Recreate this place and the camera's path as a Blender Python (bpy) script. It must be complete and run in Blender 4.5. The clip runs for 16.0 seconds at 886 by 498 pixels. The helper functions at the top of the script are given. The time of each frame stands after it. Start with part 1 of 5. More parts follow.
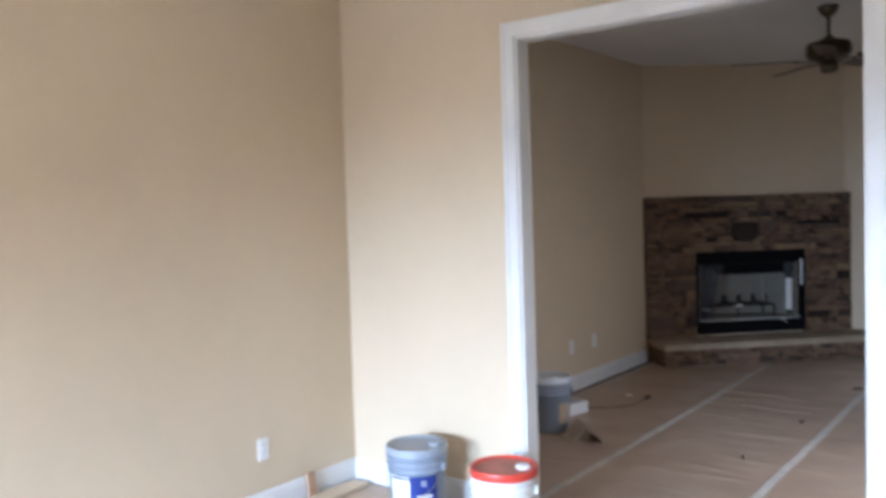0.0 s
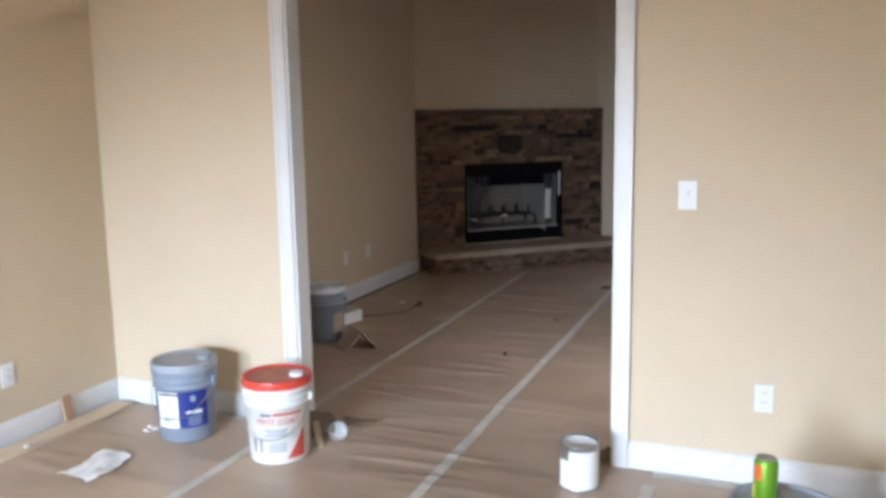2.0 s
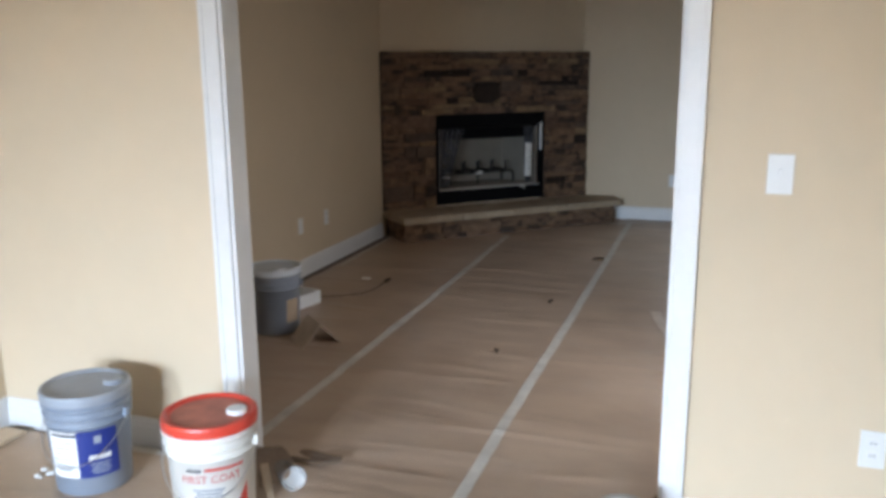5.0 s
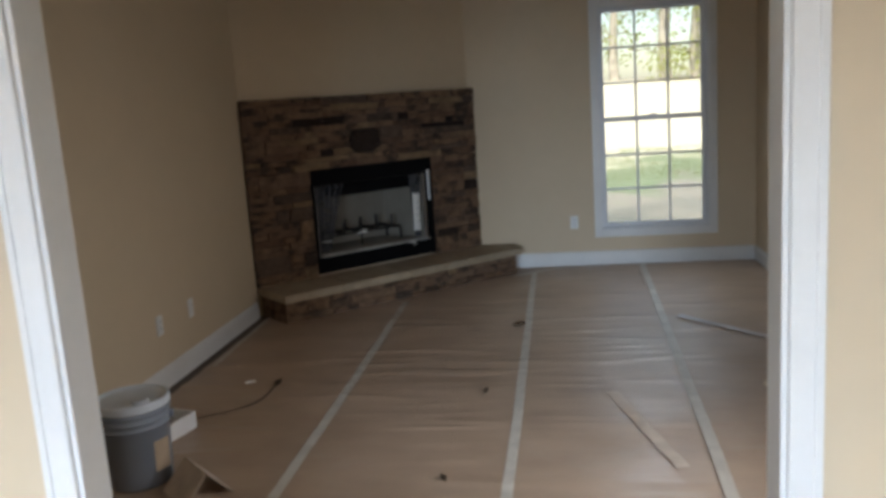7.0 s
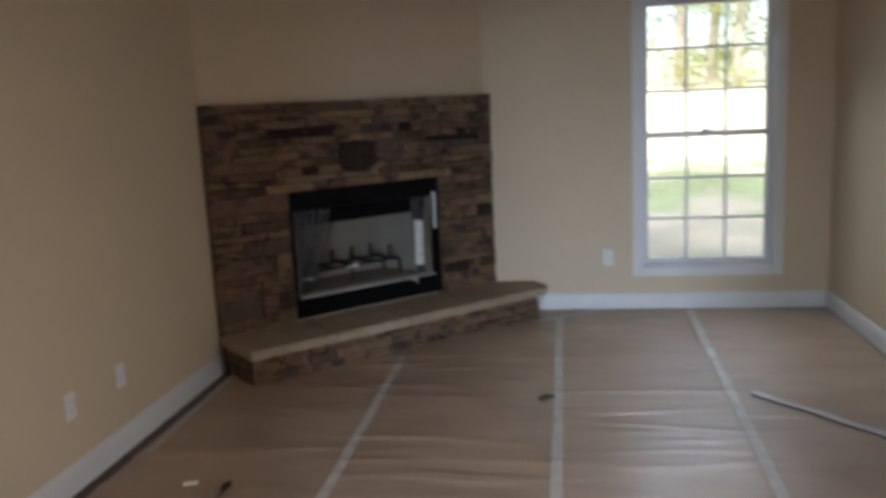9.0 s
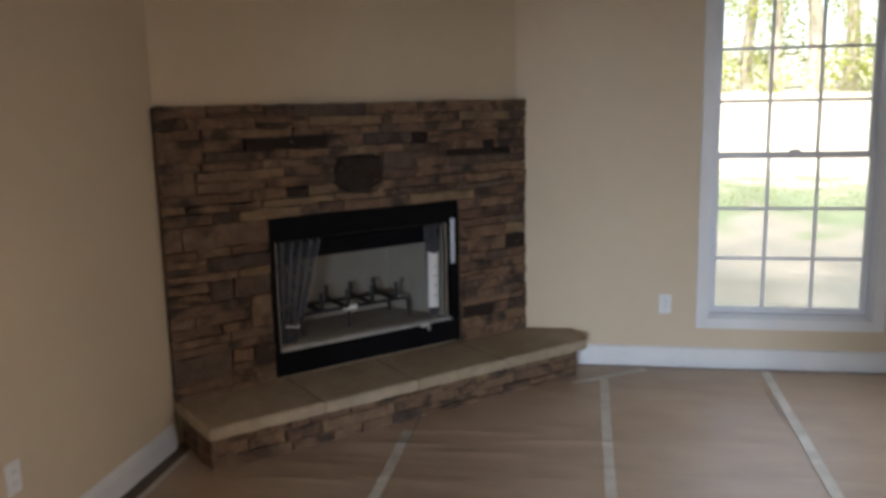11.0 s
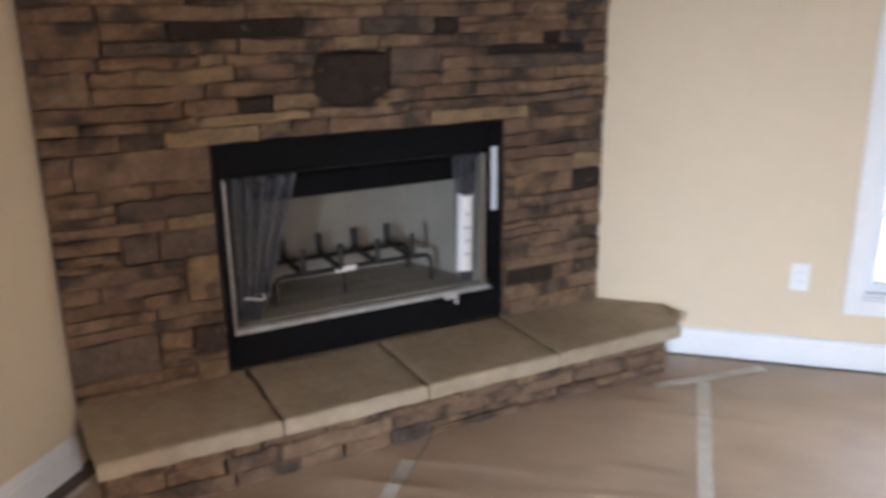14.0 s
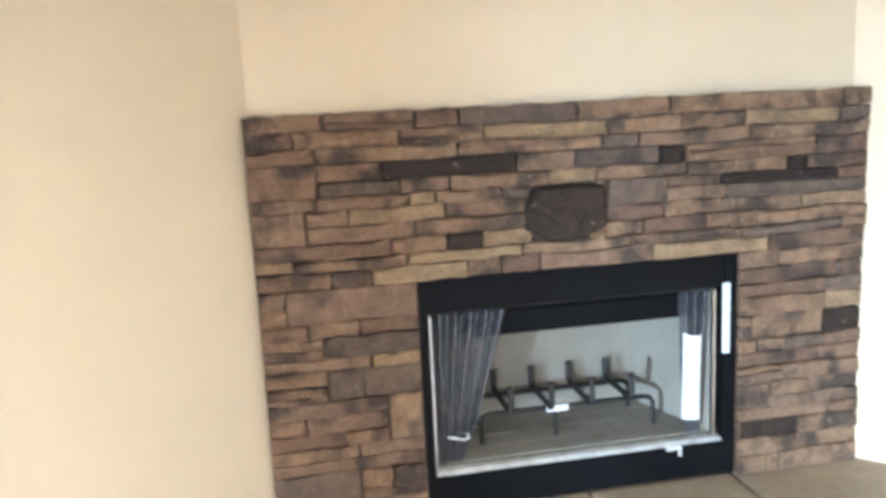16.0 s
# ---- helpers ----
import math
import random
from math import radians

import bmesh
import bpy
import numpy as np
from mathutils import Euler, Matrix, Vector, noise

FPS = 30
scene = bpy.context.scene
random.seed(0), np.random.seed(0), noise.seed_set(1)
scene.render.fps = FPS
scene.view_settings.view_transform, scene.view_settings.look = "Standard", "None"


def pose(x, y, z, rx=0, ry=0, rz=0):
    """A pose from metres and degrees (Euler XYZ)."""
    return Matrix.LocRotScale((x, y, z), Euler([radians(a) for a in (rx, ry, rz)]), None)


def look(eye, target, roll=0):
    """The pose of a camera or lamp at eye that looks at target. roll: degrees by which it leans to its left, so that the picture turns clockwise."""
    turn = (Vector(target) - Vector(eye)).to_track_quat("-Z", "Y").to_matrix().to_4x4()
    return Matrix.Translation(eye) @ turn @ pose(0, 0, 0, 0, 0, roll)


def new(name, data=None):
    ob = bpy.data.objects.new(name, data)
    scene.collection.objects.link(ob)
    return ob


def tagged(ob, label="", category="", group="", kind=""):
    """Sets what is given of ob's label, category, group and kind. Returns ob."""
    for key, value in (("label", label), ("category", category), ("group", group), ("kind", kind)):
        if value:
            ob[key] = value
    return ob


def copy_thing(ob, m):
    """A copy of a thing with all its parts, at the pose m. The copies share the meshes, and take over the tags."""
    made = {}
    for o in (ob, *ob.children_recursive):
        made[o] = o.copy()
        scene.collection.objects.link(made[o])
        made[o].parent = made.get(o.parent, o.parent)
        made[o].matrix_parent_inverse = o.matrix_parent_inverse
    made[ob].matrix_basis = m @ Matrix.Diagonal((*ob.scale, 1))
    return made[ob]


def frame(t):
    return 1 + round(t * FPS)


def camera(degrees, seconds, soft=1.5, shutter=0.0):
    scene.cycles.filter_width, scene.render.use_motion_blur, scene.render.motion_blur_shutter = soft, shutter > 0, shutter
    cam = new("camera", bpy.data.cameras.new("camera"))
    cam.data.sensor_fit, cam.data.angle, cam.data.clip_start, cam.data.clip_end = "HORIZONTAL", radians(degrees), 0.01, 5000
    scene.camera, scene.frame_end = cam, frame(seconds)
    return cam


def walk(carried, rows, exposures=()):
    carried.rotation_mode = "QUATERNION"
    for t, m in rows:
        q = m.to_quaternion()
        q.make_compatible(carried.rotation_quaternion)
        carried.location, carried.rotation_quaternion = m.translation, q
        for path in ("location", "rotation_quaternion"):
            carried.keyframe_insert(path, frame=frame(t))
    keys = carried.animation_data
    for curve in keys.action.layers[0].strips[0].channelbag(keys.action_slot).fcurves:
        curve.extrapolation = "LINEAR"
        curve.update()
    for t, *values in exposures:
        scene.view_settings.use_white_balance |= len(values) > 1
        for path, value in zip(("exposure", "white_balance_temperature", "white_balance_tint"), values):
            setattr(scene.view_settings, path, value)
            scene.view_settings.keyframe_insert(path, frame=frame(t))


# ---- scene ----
cam = camera(56.4, 16.0, soft=3.7, shutter=0.5)
PATH = [
    (0, (0.528, 0.48, 1.543), (-0.679, 2.073, 1.452), -1.8),
    (0.5, (0.537, 0.547, 1.495), (-0.501, 2.248, 1.325), -3.2),
    (1, (0.523, 0.557, 1.483), (-0.292, 2.369, 1.249), -3.3),
    (1.5, (0.507, 0.545, 1.472), (-0.279, 2.362, 1.19), -2.0),
    (2, (0.513, 0.54, 1.478), (-0.22, 2.376, 1.177), -1.0),
    (2.5, (0.512, 0.551, 1.473), (-0.25, 2.378, 1.186), -1.7),
    (3, (0.503, 0.597, 1.446), (-0.221, 2.434, 1.126), -0.1),
    (3.5, (0.438, 0.777, 1.455), (-0.22, 2.627, 1.071), -1.5),
    (4, (0.33, 0.952, 1.46), (-0.369, 2.792, 1.104), -2.1),
    (4.2, (0.28, 1.038, 1.449), (-0.413, 2.867, 1.033), -1.9),
    (6.3, (-0.372, 1.951, 1.576), (-0.814, 3.86, 1.175), -3.0),
    (6.5, (-0.423, 2.024, 1.569), (-0.826, 3.955, 1.236), -4.1),
    (7, (-0.507, 2.315, 1.54), (-0.791, 4.263, 1.181), -3.8),
    (7.5, (-0.53, 2.62, 1.547), (-0.846, 4.573, 1.263), -3.2),
    (8, (-0.662, 2.922, 1.563), (-0.798, 4.883, 1.191), -3.6),
    (8.5, (-0.682, 3.194, 1.538), (-0.822, 5.152, 1.158), -4.2),
    (9, (-0.69, 3.53, 1.572), (-0.985, 5.477, 1.221), -2.7),
    (9.2, (-0.637, 3.585, 1.543), (-1.018, 5.522, 1.224), -2.4),
    (11.3, (-0.9, 4.846, 1.621), (-1.213, 6.789, 1.261), -0.5),
    (11.5, (-0.913, 4.96, 1.567), (-1.188, 6.921, 1.285), -0.5),
    (12, (-0.894, 5.173, 1.493), (-1.322, 7.078, 1.059), -2.1),
    (12.5, (-0.858, 5.419, 1.523), (-1.425, 7.304, 1.166), -0.1),
    (13, (-0.82, 5.656, 1.54), (-1.306, 7.533, 1.048), 0.3),
    (13.5, (-0.881, 5.916, 1.565), (-1.197, 7.823, 1.052), 1.0),
    (14, (-0.902, 6.069, 1.507), (-1.436, 7.908, 0.93), -0.7),
    (14.5, (-0.868, 6.319, 1.584), (-1.723, 8.035, 1.013), 0.9),
    (15, (-0.885, 6.34, 1.539), (-1.867, 8.011, 1.046), -0.9),
    (15.5, (-0.89, 6.331, 1.566), (-1.908, 8.009, 1.182), -2.9),
    (16, (-0.877, 6.312, 1.638), (-1.958, 7.957, 1.281), -2.8),
]
# seconds, stops, white balance, tint
EXPOSURES = [(0.0, 1.1, 6050, 18), (1.0, 1.02, 6650, 18), (3.5, 0.68, 6850, 17), (6.5, 0.92, 6750, 15), (7.0, 0.70, 6950, 15), (7.5, 0.60, 7250, 17), (8.0, 1.33, 6950, 20), (9.0, 1.12, 6800, 18), (11.5, 1.55, 7250, 21), (12.0, 2.0, 7300, 22), (12.5, 2.6, 7100, 20), (13.0, 2.6, 6900, 19), (13.5, 1.92, 6950, 21), (14.0, 2.5, 7000, 22), (14.5, 3.25, 6800, 20), (15.0, 3.68, 6450, 14), (16.0, 4.08, 6080, 9)]
walk(cam, [(t, look(eye, target, roll)) for t, eye, target, roll in PATH], EXPOSURES)

# ---- the plan, in metres ----
LEFT = -2.79           # left wall of both rooms
PART_A, PART_B = 3.951, 4.051   # the two faces of the wall between the rooms
OPEN_L, OPEN_R, OPEN_T = -1.629, -0.070, 2.385
FAR = 9.60             # window wall of the living room
RIGHT_FAR, RIGHT_NEAR = 1.150, 1.045
BACK = -2.6            # wall behind the start
CEIL = 2.90
HEARTH = pose(-2.787, 8.112, 0, 0, 0, 43.5)   # x along the fireplace, y into the corner
FP_W, FP_TOP = 2.160, 1.612
FB_L, FB_R, FB_B, FB_T = 0.528, 1.660, 0.240, 1.056   # black firebox front
SLAB_TOP = 0.226

# ---- world, sun and window light ----
SUN_EL, SUN_AZ = 57.0, 190.0   # azimuth from +y towards +x
world = bpy.data.worlds.new("world")
scene.world = world
world.use_nodes = True
wn = world.node_tree.nodes
sky = wn.new("ShaderNodeTexSky")
sky.sky_type = "NISHITA"
sky.sun_disc = False
sky.sun_elevation, sky.sun_rotation = radians(SUN_EL), radians(SUN_AZ)
wn["Background"].inputs["Strength"].default_value = 0.15
world.node_tree.links.new(sky.outputs[0], wn["Background"].inputs["Color"])

sun = new("sun", bpy.data.lights.new("sun", "SUN"))
sun.data.energy, sun.data.angle, sun.data.color = 5.0, radians(0.6), (1.0, 0.94, 0.85)
to_sun = Vector((math.sin(radians(SUN_AZ)) * math.cos(radians(SUN_EL)), math.cos(radians(SUN_AZ)) * math.cos(radians(SUN_EL)), math.sin(radians(SUN_EL))))
sun.matrix_world = look(to_sun * 60, (0, 0, 0))


def window_light(name, m, w, h, watts, color):
    lamp = new(name, bpy.data.lights.new(name, "AREA"))
    lamp.data.shape, lamp.data.size, lamp.data.size_y = "RECTANGLE", w, h
    lamp.data.energy, lamp.data.color, lamp.data.spread = watts, color, radians(150)
    lamp.matrix_world = m
    return lamp


# daylight of the two windows behind the start, in their openings
WIN_BACK = [(-2.10, 0.95), (-0.75, 0.95)]
for (cx, cw), watts in zip(WIN_BACK, (125, 195)):
    window_light("window_daylight", look((cx, BACK - 0.02, 1.42), (cx, BACK + 1.55, -0.07)), cw - 0.10, 1.15, watts, (0.56, 0.77, 1.0)).data.spread = radians(98)
# added lamp in an assumed, unseen east window, to brighten the living room
window_light("window_daylight", look((RIGHT_FAR + 0.05, 4.80, 1.25), (-2.6, 5.9, -0.9)), 0.7, 0.95, 8.5, (0.90, 0.95, 1.0)).data.spread = radians(105)

# skylight falling in through the far window's opening
window_light("window_daylight", look((0.312, FAR + 0.02, 2.0), (0.312, FAR - 1.15, 0.55)), 0.8, 0.22, 2.6, (0.70, 0.86, 1.0)).data.spread = radians(84)

# ---- materials ----


def nodes_of(name):
    m = bpy.data.materials.new(name)
    m.use_nodes = True
    return m, m.node_tree.nodes, m.node_tree.links, m.node_tree.nodes["Principled BSDF"]


def texco(n, l, scale=(1, 1, 1), kind="Object"):
    tc, mp = n.new("ShaderNodeTexCoord"), n.new("ShaderNodeMapping")
    mp.inputs["Scale"].default_value = scale
    l.new(tc.outputs[kind], mp.inputs["Vector"])
    return mp.outputs["Vector"]


def noise_node(n, l, vec, scale, detail=4, rough=0.55):
    t = n.new("ShaderNodeTexNoise")
    t.inputs["Scale"].default_value, t.inputs["Detail"].default_value, t.inputs["Roughness"].default_value = scale, detail, rough
    if vec is not None:
        l.new(vec, t.inputs["Vector"])
    return t.outputs["Fac"]


def ramp(n, l, fac, stops):
    r = n.new("ShaderNodeValToRGB")
    while len(r.color_ramp.elements) < len(stops):
        r.color_ramp.elements.new(0.5)
    for e, (p, c) in zip(r.color_ramp.elements, stops):
        e.position, e.color = p, (*c, 1)
    l.new(fac, r.inputs["Fac"])
    return r.outputs["Color"]


def mixed(n, l, fac, a, b, mode="MIX"):
    m = n.new("ShaderNodeMix")
    m.data_type, m.blend_type = "RGBA", mode
    for sock, v in ((m.inputs[0], fac), (m.inputs[6], a), (m.inputs[7], b)):
        if isinstance(v, (int, float)):
            sock.default_value = v
        elif isinstance(v, tuple):
            sock.default_value = (*v, 1)
        else:
            l.new(v, sock)
    return m.outputs[2]


def bumped(n, l, bsdf, height, strength, distance):
    b = n.new("ShaderNodeBump")
    b.inputs["Strength"].default_value, b.inputs["Distance"].default_value = strength, distance
    l.new(height, b.inputs["Height"])
    l.new(b.outputs["Normal"], bsdf.inputs["Normal"])


def plain(name, color, rough=0.5, metal=0.0, vary=0.12, scale=6.0, bump=0.0, bump_scale=60.0, spec=0.5):
    """A surface with mottling at two scales and a fine relief."""
    m, n, l, b = nodes_of(name)
    v = texco(n, l)
    big, small = noise_node(n, l, v, scale), noise_node(n, l, v, scale * 9, 3)
    dark = tuple(c * (1 - vary) for c in color)
    light = tuple(min(1, c * (1 + vary * 0.6)) for c in color)
    c1 = ramp(n, l, big, [(0.3, dark), (0.7, light)])
    c2 = ramp(n, l, small, [(0.35, (1 - vary * 0.5,) * 3), (0.7, (1, 1, 1))])
    l.new(mixed(n, l, 1.0, c1, c2, "MULTIPLY"), b.inputs["Base Color"])
    b.inputs["Roughness"].default_value, b.inputs["Metallic"].default_value = rough, metal
    b.inputs["Specular IOR Level"].default_value = spec
    if bump:
        bumped(n, l, b, noise_node(n, l, v, bump_scale, 5), bump, 0.004)
    return m


WALL = plain("wall_paint", (0.628, 0.508, 0.362), 0.62, vary=0.035, scale=1.3, bump=0.10, bump_scale=140, spec=0.3)
CEILING = plain("ceiling_paint", (0.72, 0.71, 0.70), 0.85, vary=0.04, scale=2, bump=0.3, bump_scale=90, spec=0.2)
TRIM = plain("white_trim", (0.73, 0.725, 0.715), 0.38, vary=0.05, scale=5, bump=0.05, bump_scale=80)
VINYL = plain("white_vinyl", (0.68, 0.69, 0.71), 0.35, vary=0.03)
PLATE = plain("white_plastic", (0.74, 0.74, 0.73), 0.35, vary=0.02)
SLOT = plain("dark_slot", (0.03, 0.03, 0.03), 0.6)
TAPE = plain("masking_tape", (0.60, 0.565, 0.505), 0.55, vary=0.18, scale=9, bump=0.25, bump_scale=150)
SUBFLOOR = plain("dark_floor", (0.10, 0.065, 0.045), 0.5, vary=0.35, scale=3)
BLACK = plain("black_steel", (0.005, 0.005, 0.006), 0.6, vary=0.3, scale=4, spec=0.10)
IRON = plain("grate_iron", (0.035, 0.032, 0.03), 0.55, metal=0.4, vary=0.3, scale=20, bump=0.2)
CHROME = plain("bright_steel", (0.62, 0.62, 0.63), 0.28, metal=1.0, vary=0.1, scale=12)
BRASS = plain("antique_brass", (0.115, 0.092, 0.062), 0.38, metal=1.0, vary=0.25, scale=10)
BLADE = plain("dark_blade_wood", (0.05, 0.03, 0.02), 0.4, vary=0.3, scale=8)
GREY_TAPE = plain("greyish_tape", (0.60, 0.57, 0.59), 0.5, vary=0.12, scale=9, bump=0.2)
TORN = plain("torn_paper_strip", (0.64, 0.54, 0.45), 0.7, vary=0.2, scale=9, bump=0.2)
VIOLET_PAPER = plain("violet_grey_paper", (0.46, 0.37, 0.35), 0.6, vary=0.2, scale=7, bump=0.2)
GREY_PAIL = plain("grey_plastic", (0.235, 0.27, 0.325), 0.42, vary=0.06, scale=5, bump=0.04)
GREY_LID = plain("grey_lid_plastic", (0.31, 0.335, 0.375), 0.45, vary=0.1, scale=9, bump=0.05)
# pale blue lifted for reflections, on the pail's lid and the firebox strip
PALE_BLUE_SHEEN = plain("pale_blue_sheen", (0.62, 0.68, 0.74), 0.4, vary=0.06, scale=9)
WHITE_PAIL = plain("white_pail_plastic", (0.74, 0.72, 0.67), 0.4, vary=0.05, scale=6)
RED = plain("red_plastic", (0.70, 0.06, 0.035), 0.38, vary=0.14, scale=12)
RED_INK = plain("red_ink", (0.60, 0.07, 0.05), 0.5, vary=0.05)
DUST = plain("dusty_red", (0.50, 0.17, 0.12), 0.6, vary=0.25, scale=14)
NAVY = plain("navy_ink", (0.012, 0.03, 0.20), 0.45, vary=0.06)
PAPER_WHITE = plain("white_paper", (0.78, 0.77, 0.75), 0.7, vary=0.05, bump=0.1, bump_scale=40)
INK_GREY = plain("grey_ink", (0.30, 0.32, 0.36), 0.6, vary=0.05)
INK_DARK = plain("dark_ink", (0.05, 0.05, 0.07), 0.6, vary=0.05)
TIN = plain("tin", (0.55, 0.55, 0.54), 0.3, metal=0.9, vary=0.2, scale=14)
GREEN_CAN = plain("green_can", (0.15, 0.36, 0.025), 0.28, metal=0.35, vary=0.1, scale=12)
ORANGE_INK = plain("orange_ink", (0.75, 0.13, 0.03), 0.35, vary=0.1)
YELLOW_INK = plain("yellow_ink", (0.72, 0.62, 0.05), 0.35, vary=0.1)
CARD = plain("cardboard", (0.46, 0.36, 0.26), 0.8, vary=0.12, scale=8, bump=0.15)
CARD_DARK = plain("brown_paper_scrap", (0.20, 0.135, 0.09), 0.85, vary=0.2, scale=8, bump=0.2)
CORD = plain("black_cord", (0.02, 0.02, 0.02), 0.6)
WHITE_FOAM = plain("white_tray", (0.74, 0.75, 0.75), 0.5, vary=0.05)
FIREBRICK = plain("refractory_panel", (0.285, 0.258, 0.218), 0.85, vary=0.12, scale=5, bump=0.25, bump_scale=45)
FIRE_DUST = plain("pale_dust", (0.62, 0.61, 0.58), 0.9, vary=0.25, scale=18, bump=0.3)
LEAF_DRY = plain("dry_leaf", (0.09, 0.055, 0.03), 0.8, vary=0.3)
BARK = plain("bark", (0.50, 0.46, 0.40), 0.9, vary=0.35, scale=3, bump=0.5, bump_scale=12)


def wood_material(name, a, b, rough=0.55, scale=(2, 26, 26)):
    m, n, l, s = nodes_of(name)
    v = texco(n, l, scale)
    f = noise_node(n, l, v, 2.2, 6, 0.6)
    l.new(ramp(n, l, f, [(0.3, a), (0.68, b)]), s.inputs["Base Color"])
    s.inputs["Roughness"].default_value = rough
    bumped(n, l, s, f, 0.15, 0.003)
    return m


PALE_PINE_Y = wood_material("pale_pine_strip", (0.54, 0.40, 0.27), (0.66, 0.53, 0.39), scale=(26, 2, 26))
PALE_PINE = wood_material("pale_pine", (0.58, 0.46, 0.33), (0.70, 0.60, 0.47))
BLOCK = wood_material("wood_block", (0.34, 0.19, 0.11), (0.48, 0.30, 0.19))


def kraft_material():
    m, n, l, b = nodes_of("kraft_floor_paper")
    v = texco(n, l)
    big = noise_node(n, l, v, 0.9, 5)
    mid = noise_node(n, l, texco(n, l, (0.8, 1.6, 1)), 2.6, 5)
    fine = noise_node(n, l, v, 120, 3)
    c = ramp(n, l, big, [(0.3, (0.405, 0.288, 0.203)), (0.7, (0.505, 0.378, 0.280))])
    c = mixed(n, l, 1.0, c, ramp(n, l, mid, [(0.34, (0.86, 0.85, 0.84)), (0.6, (1, 1, 1))]), "MULTIPLY")
    c = mixed(n, l, 1.0, c, ramp(n, l, fine, [(0.3, (0.92, 0.92, 0.92)), (0.7, (1, 1, 1))]), "MULTIPLY")
    dust = ramp(n, l, noise_node(n, l, v, 2.4, 6, 0.7), [(0.56, (0, 0, 0)), (0.80, (0.35, 0.35, 0.35))])
    c = mixed(n, l, dust, c, (0.40, 0.36, 0.32))
    l.new(c, b.inputs["Base Color"])
    r = ramp(n, l, noise_node(n, l, v, 1.6, 4), [(0.3, (0.30, 0.30, 0.30)), (0.7, (0.52, 0.52, 0.52))])
    l.new(r, b.inputs["Roughness"])
    b.inputs["Specular IOR Level"].default_value = 0.6
    bumped(n, l, b, noise_node(n, l, texco(n, l, (1.2, 6, 1)), 5.0, 4), 0.16, 0.008)
    return m


KRAFT = kraft_material()


def stone_material(name, stops, fleck):
    """Cast ledge stone: a colour for each stone, mottled, with darker burnt patches."""
    m, n, l, b = nodes_of(name)
    info = n.new("ShaderNodeObjectInfo")
    v = texco(n, l, (1, 1, 1), "Generated")
    tc = n.new("ShaderNodeTexCoord")
    add = n.new("ShaderNodeVectorMath")
    add.operation = "ADD"
    l.new(tc.outputs["Object"], add.inputs[0])
    mul = n.new("ShaderNodeMath")
    mul.operation, mul.inputs[1].default_value = "MULTIPLY", 37.0
    l.new(info.outputs["Random"], mul.inputs[0])
    l.new(mul.outputs[0], add.inputs[1])
    v = add.outputs[0]
    base = ramp(n, l, info.outputs["Random"], stops)
    patch = noise_node(n, l, v, 7.5, 3, 0.5)
    c = mixed(n, l, ramp(n, l, patch, [(0.50, (0, 0, 0)), (0.64, (fleck,) * 3)]), base, (0.040, 0.032, 0.030))
    warm = noise_node(n, l, v, 16, 5, 0.6)
    c = mixed(n, l, 1.0, c, ramp(n, l, warm, [(0.3, (0.70, 0.66, 0.62)), (0.7, (1.12, 1.08, 1.0))]), "MULTIPLY")
    chips = noise_node(n, l, v, 75, 3, 0.6)
    c = mixed(n, l, 1.0, c, ramp(n, l, chips, [(0.3, (0.86, 0.85, 0.84)), (0.62, (1.08, 1.08, 1.08))]), "MULTIPLY")
    c = mixed(n, l, ramp(n, l, noise_node(n, l, v, 42, 2, 0.5), [(0.66, (0, 0, 0)), (0.76, (0.35, 0.35, 0.35))]), c, (0.36, 0.28, 0.21))
    l.new(c, b.inputs["Base Color"])
    b.inputs["Roughness"].default_value = 0.82
    b.inputs["Specular IOR Level"].default_value = 0.25
    bumped(n, l, b, noise_node(n, l, v, 24, 6, 0.62), 0.6, 0.016)
    return m


STONE = stone_material("ledge_stone", [(0.0, (0.128, 0.080, 0.060)), (0.25, (0.200, 0.125, 0.083)), (0.55, (0.237, 0.151, 0.098)), (0.8, (0.182, 0.119, 0.087)), (1.0, (0.246, 0.164, 0.106))], 0.8)
STONE_DARK = stone_material("dark_ledge_stone", [(0.0, (0.028, 0.019, 0.016)), (1.0, (0.042, 0.028, 0.022))], 0.3)
STONE_BURNT = stone_material("burnt_ledge_stone", [(0.0, (0.105, 0.076, 0.062)), (1.0, (0.155, 0.110, 0.085))], 0.6)
STONE_LIGHT = stone_material("pale_ledge_stone", [(0.0, (0.23, 0.155, 0.095)), (1.0, (0.29, 0.205, 0.13))], 0.3)
MORTAR = plain("dark_joint", (0.095, 0.066, 0.050), 0.9, vary=0.3, scale=20)
SLAB_JOINT = plain("slab_joint_mortar", (0.21, 0.155, 0.11), 0.9, vary=0.3, scale=20)


def slab_material():
    m, n, l, b = nodes_of("hearth_slab_stone")
    v = texco(n, l)
    c = ramp(n, l, noise_node(n, l, v, 3.0, 6, 0.6), [(0.3, (0.31, 0.235, 0.16)), (0.55, (0.41, 0.322, 0.225)), (0.75, (0.47, 0.378, 0.275))])
    c = mixed(n, l, 1.0, c, ramp(n, l, noise_node(n, l, v, 22, 4), [(0.3, (0.84, 0.84, 0.84)), (0.65, (1, 1, 1))]), "MULTIPLY")
    l.new(c, b.inputs["Base Color"])
    b.inputs["Roughness"].default_value = 0.7
    bumped(n, l, b, noise_node(n, l, v, 9, 7, 0.6), 0.5, 0.012)
    return m


SLAB = slab_material()


